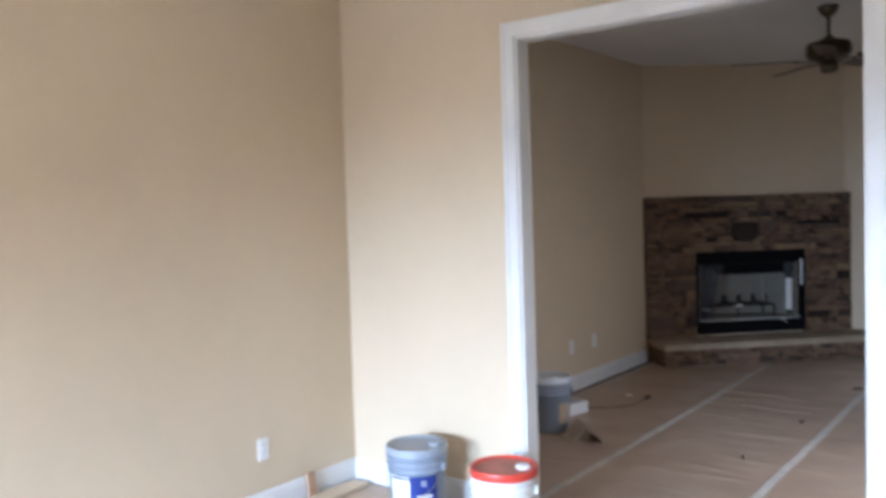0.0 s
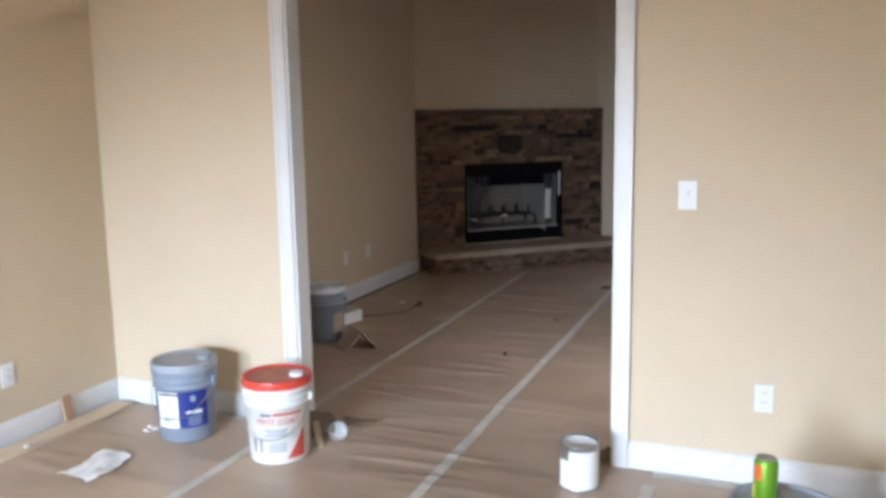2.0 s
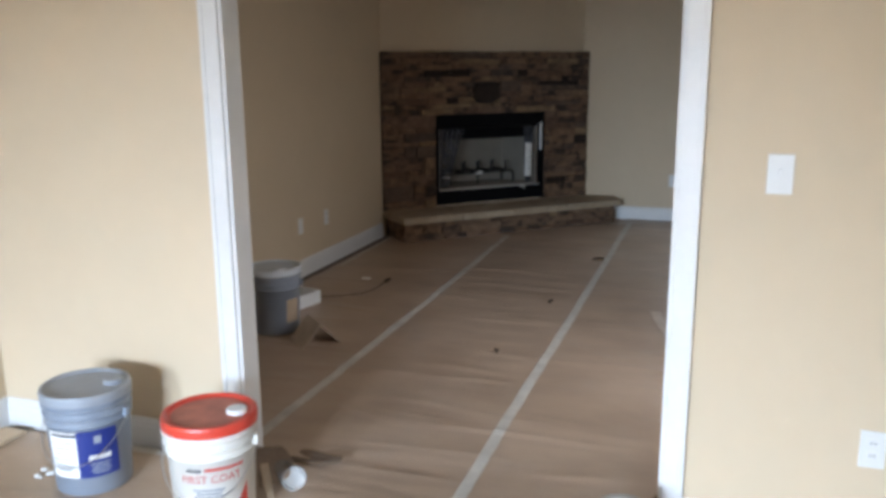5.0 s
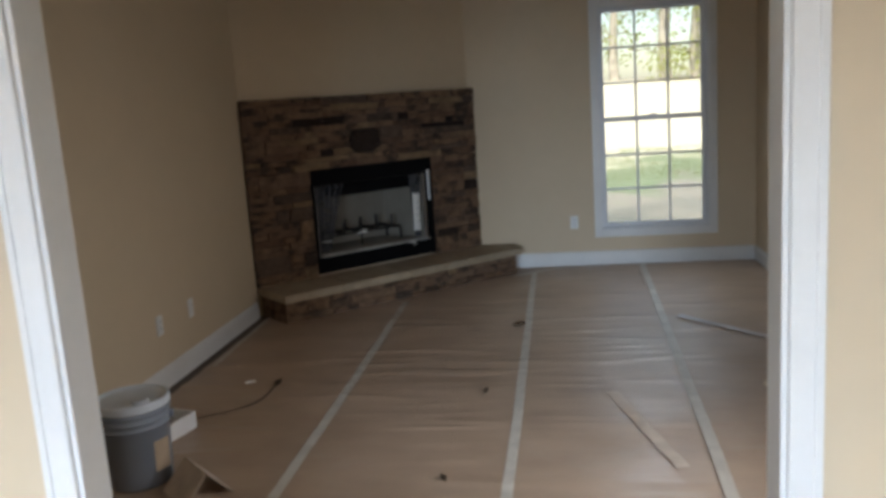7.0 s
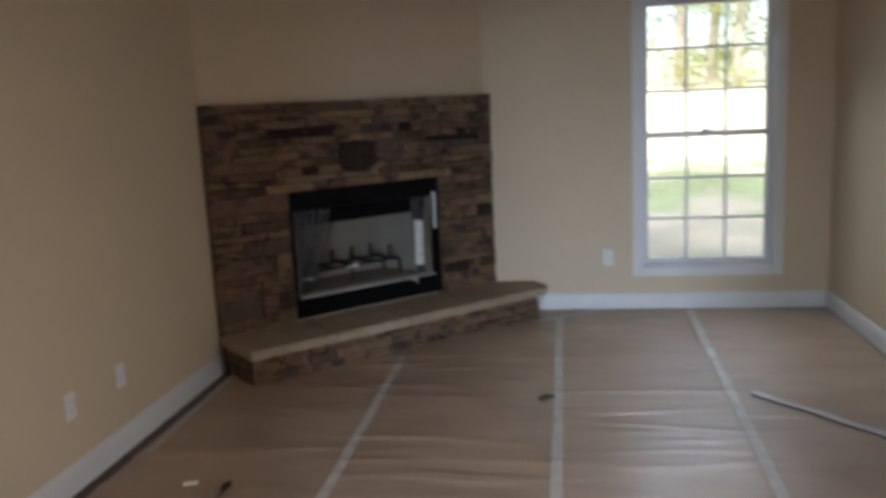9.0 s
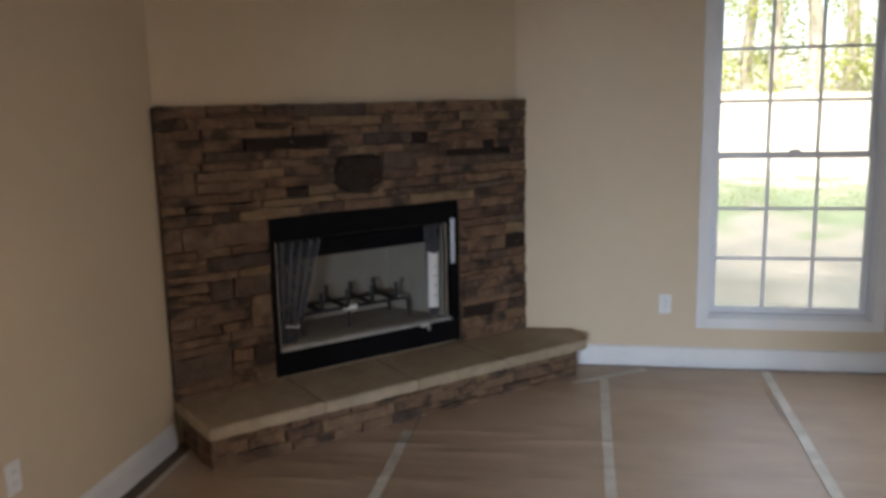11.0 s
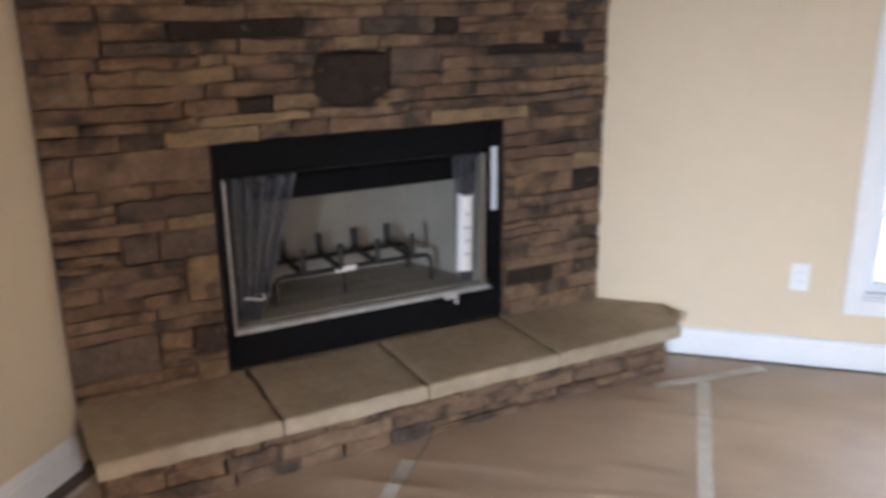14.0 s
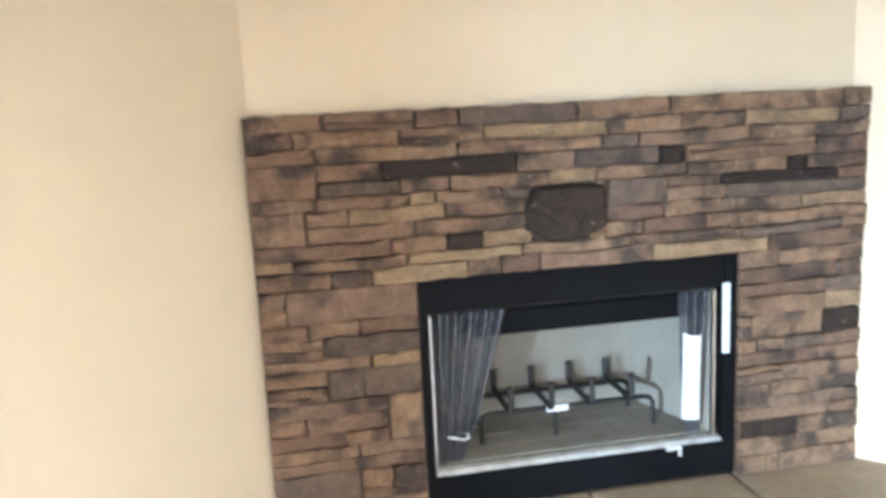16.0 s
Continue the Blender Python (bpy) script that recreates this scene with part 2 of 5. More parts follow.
def glass_material(name, tint=(1, 1, 1), gloss=1.0, milk=0.0):
    m = bpy.data.materials.new(name)
    m.use_nodes = True
    n, l = m.node_tree.nodes, m.node_tree.links
    n.clear()
    out, mix, tr, gl, fr = (n.new(k) for k in ("ShaderNodeOutputMaterial", "ShaderNodeMixShader", "ShaderNodeBsdfTransparent", "ShaderNodeBsdfGlossy", "ShaderNodeFresnel"))
    tr.inputs["Color"].default_value = (*tint, 1)
    gl.inputs["Roughness"].default_value = 0.02
    l.new(fr.outputs[0], mix.inputs[0])
    body = tr
    if milk:
        body, white = n.new("ShaderNodeMixShader"), n.new("ShaderNodeBsdfDiffuse")
        white.inputs["Color"].default_value = (0.85, 0.84, 0.82, 1)
        body.inputs[0].default_value = milk
        l.new(tr.outputs[0], body.inputs[1])
        l.new(white.outputs[0], body.inputs[2])
    l.new(body.outputs[0], mix.inputs[1])
    l.new(gl.outputs[0], mix.inputs[2])
    l.new(mix.outputs[0], out.inputs["Surface"])
    return m


GLASS = glass_material("window_glass", (0.94, 0.97, 0.96))


def veil_material():
    """Fine steel mesh, partly see-through."""
    m = bpy.data.materials.new("steel_mesh_curtain")
    m.use_nodes = True
    n, l = m.node_tree.nodes, m.node_tree.links
    b = n["Principled BSDF"]
    b.inputs["Base Color"].default_value = (0.10, 0.10, 0.11, 1)
    b.inputs["Metallic"].default_value, b.inputs["Roughness"].default_value = 0.5, 0.45
    tr, mix = n.new("ShaderNodeBsdfTransparent"), n.new("ShaderNodeMixShader")
    v = texco(n, l, (1, 1, 1))
    fac = ramp(n, l, noise_node(n, l, v, 10, 2), [(0.3, (0.68, 0.68, 0.68)), (0.7, (0.84, 0.84, 0.84))])
    l.new(fac, mix.inputs[0])
    l.new(tr.outputs[0], mix.inputs[1])
    l.new(b.outputs[0], mix.inputs[2])
    l.new(mix.outputs[0], n["Material Output"].inputs["Surface"])
    return m


VEIL = veil_material()


def ground_material():
    m, n, l, b = nodes_of("dry_ground")
    v = texco(n, l)
    # gravel by the house with its shade painted in, a band of grass, then bleached lawn up to the trees
    split, wob = n.new("ShaderNodeSeparateXYZ"), n.new("ShaderNodeMath")
    l.new(v, split.inputs[0])
    wob.operation, wob.inputs[1].default_value = "MULTIPLY_ADD", 9.0
    l.new(noise_node(n, l, v, 0.8, 6), wob.inputs[0])
    l.new(split.outputs["Y"], wob.inputs[2])
    span = n.new("ShaderNodeMapRange")
    span.inputs["From Min"].default_value, span.inputs["From Max"].default_value = 13.0, 43.0
    l.new(wob.outputs[0], span.inputs["Value"])
    c = ramp(n, l, span.outputs[0], [(0.16, (0.15, 0.16, 0.14)), (0.26, (0.27, 0.26, 0.22)), (0.31, (0.17, 0.22, 0.13)), (0.37, (0.22, 0.27, 0.17)), (0.45, (0.66, 0.62, 0.48))])
    c = mixed(n, l, 1.0, c, ramp(n, l, noise_node(n, l, v, 1.3, 6), [(0.3, (0.84, 0.82, 0.80)), (0.6, (1, 1, 1))]), "MULTIPLY")
    l.new(c, b.inputs["Base Color"])
    b.inputs["Roughness"].default_value = 0.95
    bumped(n, l, b, noise_node(n, l, v, 14, 5), 0.4, 0.05)
    return m


GROUND = ground_material()


def leaf_material(name, a, b_):
    m, n, l, b = nodes_of(name)
    g = n.new("ShaderNodeNewGeometry")
    l.new(ramp(n, l, g.outputs["Random Per Island"], [(0, a), (1, b_)]), b.inputs["Base Color"])
    b.inputs["Roughness"].default_value = 0.6
    b.inputs["Subsurface Weight"].default_value = 0.0
    tl, mx = n.new("ShaderNodeBsdfTranslucent"), n.new("ShaderNodeMixShader")
    tl.inputs["Color"].default_value = (*b_, 1)
    mx.inputs[0].default_value = 0.4
    l.new(b.outputs[0], mx.inputs[1])
    l.new(tl.outputs[0], mx.inputs[2])
    l.new(mx.outputs[0], n["Material Output"].inputs["Surface"])
    return m


LEAF = leaf_material("tree_leaves", (0.17, 0.24, 0.05), (0.42, 0.46, 0.12))
GRASS = leaf_material("grass_blades", (0.22, 0.27, 0.11), (0.34, 0.37, 0.18))

# ---- building helpers ----


def mesh_of(name, bm, material, smooth=False):
    me = bpy.data.meshes.new(name)
    bmesh.ops.recalc_face_normals(bm, faces=bm.faces)
    bm.to_mesh(me)
    bm.free()
    me.materials.append(material)
    if smooth:
        me.shade_smooth()
    return me


def part(name, bm, material, parent, label="", smooth=False, at=None):
    ob = new(name, mesh_of(name, bm, material, smooth))
    ob.parent = parent
    if at is not None:
        ob.matrix_local = at
    if label:
        ob["label"] = label
    return ob


def solid(name, bm, material, label, category, kind="", group="", smooth=False, m=None):
    ob = new(name, mesh_of(name, bm, material, smooth))
    if m is not None:
        ob.matrix_world = m
    return tagged(ob, label, category, group, kind)


def root(name, m, label, category, group="", kind=""):
    ob = new(name)
    ob.empty_display_size = 0.1
    ob.matrix_world = m
    return tagged(ob, label, category, group, kind)


def add_box(bm, lo, hi, bevel=0.0, m=None):
    c = [(a + b) / 2 for a, b in zip(lo, hi)]
    s = [max(abs(b - a), 1e-4) for a, b in zip(lo, hi)]
    made = bmesh.ops.create_cube(bm, size=1, matrix=Matrix.LocRotScale(c, None, s))["verts"]
    if bevel:
        edges = list({e for v in made for e in v.link_edges})
        res = bmesh.ops.bevel(bm, geom=edges, offset=bevel, segments=2, affect="EDGES", profile=0.5)
        made = list({v for f in res["faces"] for v in f.verts} | {v for v in made if v.is_valid})
    if m is not None:
        bmesh.ops.transform(bm, matrix=m, verts=made)
    return made


def box_bm(lo, hi, bevel=0.0, m=None):
    bm = bmesh.new()
    add_box(bm, lo, hi, bevel, m)
    return bm


def lathe(bm, profile, seg=40, cap_bottom=True, cap_top=True):
    """Turns (radius, height) pairs about z."""
    rings = []
    for r, z in profile:
        rings.append([bm.verts.new((r * math.cos(2 * math.pi * k / seg), r * math.sin(2 * math.pi * k / seg), z)) for k in range(seg)])
    for a, b in zip(rings, rings[1:]):
        for k in range(seg):
            bm.faces.new((a[k], a[(k + 1) % seg], b[(k + 1) % seg], b[k]))
    if cap_bottom:
        bm.faces.new(rings[0][::-1])
    if cap_top:
        bm.faces.new(rings[-1])
    return bm


def tube(bm, points, radius, seg=8):
    pts = [Vector(p) for p in points]
    rings, side = [], None
    for i, p in enumerate(pts):
        d = (pts[min(i + 1, len(pts) - 1)] - pts[max(i - 1, 0)]).normalized()
        if side is None:
            side = d.orthogonal().normalized()
        side = (side - d * side.dot(d)).normalized()
        up = d.cross(side)
        rings.append([bm.verts.new(p + radius * (math.cos(2 * math.pi * k / seg) * side + math.sin(2 * math.pi * k / seg) * up)) for k in range(seg)])
    for a, b in zip(rings, rings[1:]):
        for k in range(seg):
            bm.faces.new((a[k], a[(k + 1) % seg], b[(k + 1) % seg], b[k]))
    bm.faces.new(rings[0][::-1])
    bm.faces.new(rings[-1])
    return bm


def sheet(bm, nx, ny, fn, thick=0.0):
    """A grid of nx by ny cells; fn(s, t) gives each place. thick: a second skin below."""
    grid = [[bm.verts.new(fn(i / nx, j / ny)) for j in range(ny + 1)] for i in range(nx + 1)]
    faces = [bm.faces.new((grid[i][j], grid[i + 1][j], grid[i + 1][j + 1], grid[i][j + 1])) for i in range(nx) for j in range(ny)]
    if thick:
        bmesh.ops.recalc_face_normals(bm, faces=bm.faces)
        bmesh.ops.solidify(bm, geom=faces, thickness=thick)
    return bm


def lettering(text, size):
    """The outline of a line of text as a flat bmesh, centred."""
    cu = bpy.data.curves.new("lettering", "FONT")
    cu.body, cu.size, cu.align_x, cu.align_y, cu.resolution_u = text, size, "CENTER", "CENTER", 3
    ob = new("lettering", cu)
    bpy.context.view_layer.update()
    me = bpy.data.meshes.new_from_object(ob.evaluated_get(bpy.context.evaluated_depsgraph_get()))
    bm = bmesh.new()
    bm.from_mesh(me)
    bpy.data.objects.remove(ob)
    bpy.data.curves.remove(cu)
    bpy.data.meshes.remove(me)
    return bm


def wrapped(bm, radius, z, middle):
    """Bends flat (x, y) geometry round a pail of that radius; radius may depend on height."""
    for v in bm.verts:
        zz = z + v.co.y
        r = radius(zz) if callable(radius) else radius
        a = middle + v.co.x / r
        v.co = Vector((r * math.cos(a), r * math.sin(a), zz))
    return bm


def label_patch(w, h, cx=0.0, cy=0.0, n=14):
    bm = bmesh.new()
    return sheet(bm, n, 2, lambda s, t: (cx + (s - 0.5) * w, cy + (t - 0.5) * h, 0))


# ---- the large structure ----
bm = box_bm((LEFT - 0.3, BACK - 0.2, -0.12), (RIGHT_FAR + 0.3, FAR + 0.2, 0.0))
tagged(new("floor", mesh_of("floor", bm, SUBFLOOR)), "dark wooden floor under the brown protective paper", "floor", kind="structure")

bm = box_bm((LEFT - 0.3, BACK - 0.2, CEIL), (RIGHT_FAR + 0.3, FAR + 0.2, CEIL + 0.15))
tagged(new("ceiling", mesh_of("ceiling", bm, CEILING)), "flat pale grey painted ceiling", "ceiling", kind="structure")


def wall(name, boxes, label):
    b = bmesh.new()
    for lo, hi in boxes:
        add_box(b, lo, hi)
    return tagged(new(name, mesh_of(name, b, WALL)), label, "wall", kind="structure")


TAN = "smooth tan painted wall"
wall("wall_west", [((LEFT - 0.15, BACK - 0.15, 0), (LEFT, FAR + 0.15, CEIL))], TAN + " with a white baseboard")
wall("wall_east", [((RIGHT_FAR, PART_B, 0), (RIGHT_FAR + 0.15, 4.40, CEIL)), ((RIGHT_FAR, 5.20, 0), (RIGHT_FAR + 0.15, FAR + 0.15, CEIL)), ((RIGHT_FAR, 4.40, 1.80), (RIGHT_FAR + 0.15, 5.20, CEIL)), ((RIGHT_FAR, 4.40, 0), (RIGHT_FAR + 0.15, 5.20, 0.70))], TAN + " beside the window wall")
wall("wall_east_front", [((RIGHT_NEAR, BACK - 0.15, 0), (RIGHT_NEAR + 0.15, PART_A, CEIL))], TAN + " of the front room")
wall("wall_partition", [((LEFT, PART_A, 0), (OPEN_L, PART_B, CEIL)), ((OPEN_R, PART_A, 0), (RIGHT_FAR + 0.15, PART_B, CEIL)), ((OPEN_L, PART_A, OPEN_T), (OPEN_R, PART_B, CEIL))], TAN + " with a wide cased opening between two rooms")

# window wall: the hole for the tall window
WX0, WX1, WZ0, WZ1 = -0.150, 0.774, 0.308, 2.216
wall("wall_north", [((LEFT, FAR, 0), (WX0, FAR + 0.15, CEIL)), ((WX1, FAR, 0), (RIGHT_FAR, FAR + 0.15, CEIL)), ((WX0, FAR, 0), (WX1, FAR + 0.15, WZ0)), ((WX0, FAR, WZ1), (WX1, FAR + 0.15, CEIL))], TAN + " with one tall window")
# wall behind the start, with two windows
xs = [LEFT] + [x for cx, cw in WIN_BACK for x in (cx - cw / 2, cx + cw / 2)] + [RIGHT_NEAR]
boxes = [((xs[k], BACK - 0.15, 0), (xs[k + 1], BACK, CEIL)) for k in (0, 2, 4)]
for k in (1, 3):
    boxes += [((xs[k], BACK - 0.15, 0), (xs[k + 1], BACK, 0.65)), ((xs[k], BACK - 0.15, 2.2), (xs[k + 1], BACK, CEIL))]
wall("wall_south", boxes, TAN + " with two window openings")

# the slanting chimney wall, with the hole for the firebox
wall_bm = bmesh.new()
PL = 0.035   # plaster lies this far behind the stone's face
for lo, hi in (((-0.10, PL, 0), (FB_L, PL + 0.1, CEIL)), ((FB_R, PL, 0), (FP_W + 0.12, PL + 0.1, CEIL)), ((FB_L, PL, 0), (FB_R, PL + 0.1, FB_B)), ((FB_L, PL, FB_T), (FB_R, PL + 0.1, CEIL))):
    add_box(wall_bm, lo, hi)
ob = new("wall_chimney", mesh_of("wall_chimney", wall_bm, WALL))
ob.matrix_world = HEARTH
tagged(ob, "tan painted wall slanting across the corner above the fireplace", "wall", kind="structure")


def baseboard(a, b, out, height=0.126):
    """A moulded white board along the wall from a to b; out: the way into the room."""
    a, b, out = Vector(a), Vector(b), Vector(out)
    along = b - a
    prof = [(0, 0), (0.016, 0), (0.016, height - 0.034), (0.013, height - 0.026), (0.013, height - 0.014), (0.006, height - 0.003), (0, height)]
    bm = bmesh.new()
    ends = [[bm.verts.new(p + out * o + Vector((0, 0, z))) for o, z in prof] for p in (a, a + along)]
    n = len(prof)
    for k in range(n):
        bm.faces.new((ends[0][k], ends[0][(k + 1) % n], ends[1][(k + 1) % n], ends[1][k]))
    bm.faces.new(ends[0])
    bm.faces.new(ends[1][::-1])
    return tagged(new("baseboard", mesh_of("baseboard", bm, TRIM)), "white painted wooden baseboard along the wall", "baseboard", kind="structure")


CAS, CAS_R = 0.065, 0.060
baseboard((LEFT, BACK, 0), (LEFT, PART_A, 0), (1, 0, 0))
baseboard((LEFT + 0.016, PART_A, 0), (OPEN_L - CAS, PART_A, 0), (0, -1, 0))
baseboard((OPEN_R + CAS_R, PART_A, 0), (RIGHT_NEAR - 0.016, PART_A, 0), (0, -1, 0))
baseboard((RIGHT_NEAR, BACK, 0), (RIGHT_NEAR, PART_A, 0), (-1, 0, 0))
baseboard((LEFT, PART_B, 0), (LEFT, 8.10, 0), (1, 0, 0))
baseboard((-0.985, FAR, 0), (RIGHT_FAR - 0.016, FAR, 0), (0, -1, 0))
baseboard((RIGHT_FAR, PART_B, 0), (RIGHT_FAR, FAR, 0), (-1, 0, 0))
baseboard((LEFT + 0.016, PART_B, 0), (OPEN_L - CAS, PART_B, 0), (0, 1, 0))
baseboard((OPEN_R + CAS_R, PART_B, 0), (RIGHT_FAR - 0.016, PART_B, 0), (0, 1, 0))

# ---- the cased opening ----
casing = root("trim", pose(0, 0, 0), "white painted casing around the wide opening", "door casing", kind="structure")
JT = 0.018
part("jamb", box_bm((OPEN_L, PART_A - 0.004, 0), (OPEN_L + JT, PART_B + 0.004, OPEN_T - JT), 0.002), TRIM, casing)
part("jamb", box_bm((OPEN_R - JT, PART_A - 0.004, 0), (OPEN_R, PART_B + 0.004, OPEN_T - JT), 0.002), TRIM, casing)
part("head_jamb", box_bm((OPEN_L, PART_A - 0.004, OPEN_T - JT), (OPEN_R, PART_B + 0.004, OPEN_T), 0.002), TRIM, casing)


def casing_board(lo, hi):
    """A flat board with eased edges."""
    return part("casing_board", box_bm(lo, hi, 0.004), TRIM, casing)


for face, y in ((-1, PART_A), (1, PART_B)):
    y0, y1 = (y - 0.019, y) if face < 0 else (y, y + 0.019)
    yb0, yb1 = (y0 - 0.005, y0 + 0.002) if face < 0 else (y1 - 0.002, y1 + 0.005)
    casing_board((OPEN_L - CAS, y0, 0), (OPEN_L + 0.006, y1, OPEN_T - 0.006))
    casing_board((OPEN_R - 0.006, y0, 0), (OPEN_R + CAS_R, y1, OPEN_T - 0.006))
    casing_board((OPEN_L - CAS, y0, OPEN_T - 0.006), (OPEN_R + CAS_R, y1, OPEN_T + CAS))
    part("casing_bead", box_bm((OPEN_L - CAS, yb0, 0), (OPEN_L - CAS + 0.018, yb1, OPEN_T + CAS - 0.018), 0.002), TRIM, casing)
    part("casing_bead", box_bm((OPEN_R + CAS_R - 0.018, yb0, 0), (OPEN_R + CAS_R, yb1, OPEN_T + CAS - 0.018), 0.002), TRIM, casing)
    part("casing_bead", box_bm((OPEN_L - CAS, yb0, OPEN_T + CAS - 0.018), (OPEN_R + CAS_R, yb1, OPEN_T + CAS), 0.002), TRIM, casing)

# ---- windows ----


def sash(parent, x0, x1, y, z0, z1, cols, rows, rail=0.034, deep=0.028):
    s = part("sash", box_bm((x0, y, z0), (x0 + rail, y + deep, z1), 0.003), VINYL, parent)
    part("sash_stile", box_bm((x1 - rail, y, z0), (x1, y + deep, z1), 0.003), VINYL, s)
    part("sash_rail", box_bm((x0 + rail, y, z0), (x1 - rail, y + deep, z0 + rail), 0.003), VINYL, s)
    part("sash_rail", box_bm((x0 + rail, y, z1 - rail), (x1 - rail, y + deep, z1), 0.003), VINYL, s)
    gx0, gx1, gz0, gz1 = x0 + rail, x1 - rail, z0 + rail, z1 - rail
    bar = 0.009
    for k in range(1, cols):
        x = gx0 + (gx1 - gx0) * k / cols
        part("muntin", box_bm((x - bar, y + 0.006, gz0), (x + bar, y + 0.022, gz1)), VINYL, s)
    for k in range(1, rows):
        z = gz0 + (gz1 - gz0) * k / rows
        part("muntin", box_bm((gx0, y + 0.007, z - bar), (gx1, y + 0.021, z + bar)), VINYL, s)
    for i in range(cols):
        for j in range(rows):
            a, b = gx0 + (gx1 - gx0) * i / cols, gx0 + (gx1 - gx0) * (i + 1) / cols
            c, d = gz0 + (gz1 - gz0) * j / rows, gz0 + (gz1 - gz0) * (j + 1) / rows
            p = part("pane", box_bm((a, y + 0.012, c), (b, y + 0.016, d)), GLASS, s)
            p.visible_shadow = False
    return s


def window(name, x0, x1, z0, z1, face, label, cas=0.085, m=None, mid=1.262, fr=0.03):
    """A double-hung window with grilles in the wall whose room face is at y = face (outside lies towards +y of m)."""
    w = root(name, m or pose(0, 0, 0), label, "window", kind="structure")
    part("window_frame", box_bm((x0, face + 0.02, z0), (x0 + fr, face + 0.145, z1)), VINYL, w)
    part("window_frame", box_bm((x1 - fr, face + 0.02, z0), (x1, face + 0.145, z1)), VINYL, w)
    part("window_frame", box_bm((x0 + fr, face + 0.02, z1 - fr), (x1 - fr, face + 0.145, z1)), VINYL, w)
    part("window_sill", box_bm((x0 + fr, face + 0.02, z0), (x1 - fr, face + 0.145, z0 + fr), 0.003), VINYL, w)
    part("jamb_liner", box_bm((x0, face - 0.002, z0), (x0 + 0.012, face + 0.02, z1)), TRIM, w)
    part("jamb_liner", box_bm((x1 - 0.012, face - 0.002, z0), (x1, face + 0.02, z1)), TRIM, w)
    part("jamb_liner", box_bm((x0, face - 0.002, z0), (x1, face + 0.02, z0 + 0.012)), TRIM, w)
    part("jamb_liner", box_bm((x0, face - 0.002, z1 - 0.012), (x1, face + 0.02, z1)), TRIM, w)
    for lo, hi in (((x0 - cas, face - 0.02, z0 - cas), (x0 + 0.005, face, z1 + cas)), ((x1 - 0.005, face - 0.02, z0 - cas), (x1 + cas, face, z1 + cas)), ((x0 + 0.005, face - 0.02, z0 - cas), (x1 - 0.005, face, z0 + 0.005)), ((x0 + 0.005, face - 0.02, z1 - 0.005), (x1 - 0.005, face, z1 + cas))):
        part("casing_board", box_bm(lo, hi, 0.004), TRIM, w)
    sash(w, x0 + fr, x1 - fr, face + 0.055, z0 + fr, mid + 0.02, 3, 3)
    sash(w, x0 + fr, x1 - fr, face + 0.090, mid - 0.02, z1 - fr, 3, 3)
    lock = part("sash_lock", box_bm(((x0 + x1) / 2 - 0.03, face + 0.04, mid + 0.02), ((x0 + x1) / 2 + 0.03, face + 0.06, mid + 0.035), 0.004), VINYL, w)
    return w


window("window_1", WX0, WX1, WZ0, WZ1, FAR, "tall white double-hung window with three-by-three grilles, closed", cas=0.06, fr=0.022)
for n, (cx, cw) in enumerate(WIN_BACK):
    window("window_%d" % (n + 2), -cx - cw / 2, -cx + cw / 2, 0.65, 2.2, 0.0, "white double-hung window with grilles in the tan wall", m=pose(0, BACK, 0, 0, 0, 180), mid=1.43)
# unseen window, added only to hold the extra lamp of the living room
window("window_4", -5.20, -4.40, 0.70, 1.80, 0.0, "unseen small white window added in the east wall for light", m=pose(RIGHT_FAR, 0, 0, 0, 0, -90), mid=1.25)

# ---- wall plates ----


def plate(kind, m, group):
    """A cover plate that faces local -y; kind: outlet or switch."""
    name = "outlet" if kind == "outlet" else "light_switch"
    label = "white duplex outlet plate on the tan wall" if kind == "outlet" else "white single toggle switch plate on the tan wall"
    r = root(name, m, label, kind, group)
    part("cover_plate", box_bm((-0.036, -0.006, -0.058), (0.036, 0, 0.058), 0.0025), PLATE, r)
    if kind == "outlet":
        for z in (-0.02, 0.02):
            f = part("receptacle", box_bm((-0.0165, -0.0085, z - 0.014), (0.0165, -0.005, z + 0.014), 0.002), PLATE, r)
            for x in (-0.006, 0.006):
                part("slot", box_bm((x - 0.0012, -0.0092, z - 0.002), (x + 0.0012, -0.0080, z + 0.007)), SLOT, f)
    else:
        part("toggle", box_bm((-0.005, -0.018, -0.004), (0.005, -0.005, 0.016), 0.001), PLATE, r)
        part("toggle_collar", box_bm((-0.008, -0.0075, -0.016), (0.008, -0.005, 0.018)), PLATE, r)
    return r


plate("switch", pose(0.204, PART_A, 1.179), "switches")
first = plate("outlet", pose(0.518, PART_A, 0.372), "wall outlets")
for x, y, z, turn in ((LEFT, 3.265, 0.345, 90), (LEFT, 6.60, 0.372, 90), (LEFT, 7.01, 0.370, 90), (-0.386, FAR, 0.389, 0), (RIGHT_FAR, 7.92, 0.41, -90), (RIGHT_FAR, 7.60, 0.40, -90)):
    copy_thing(first, pose(x, y, z, 0, 0, turn))

# ---- floor paper and tape ----


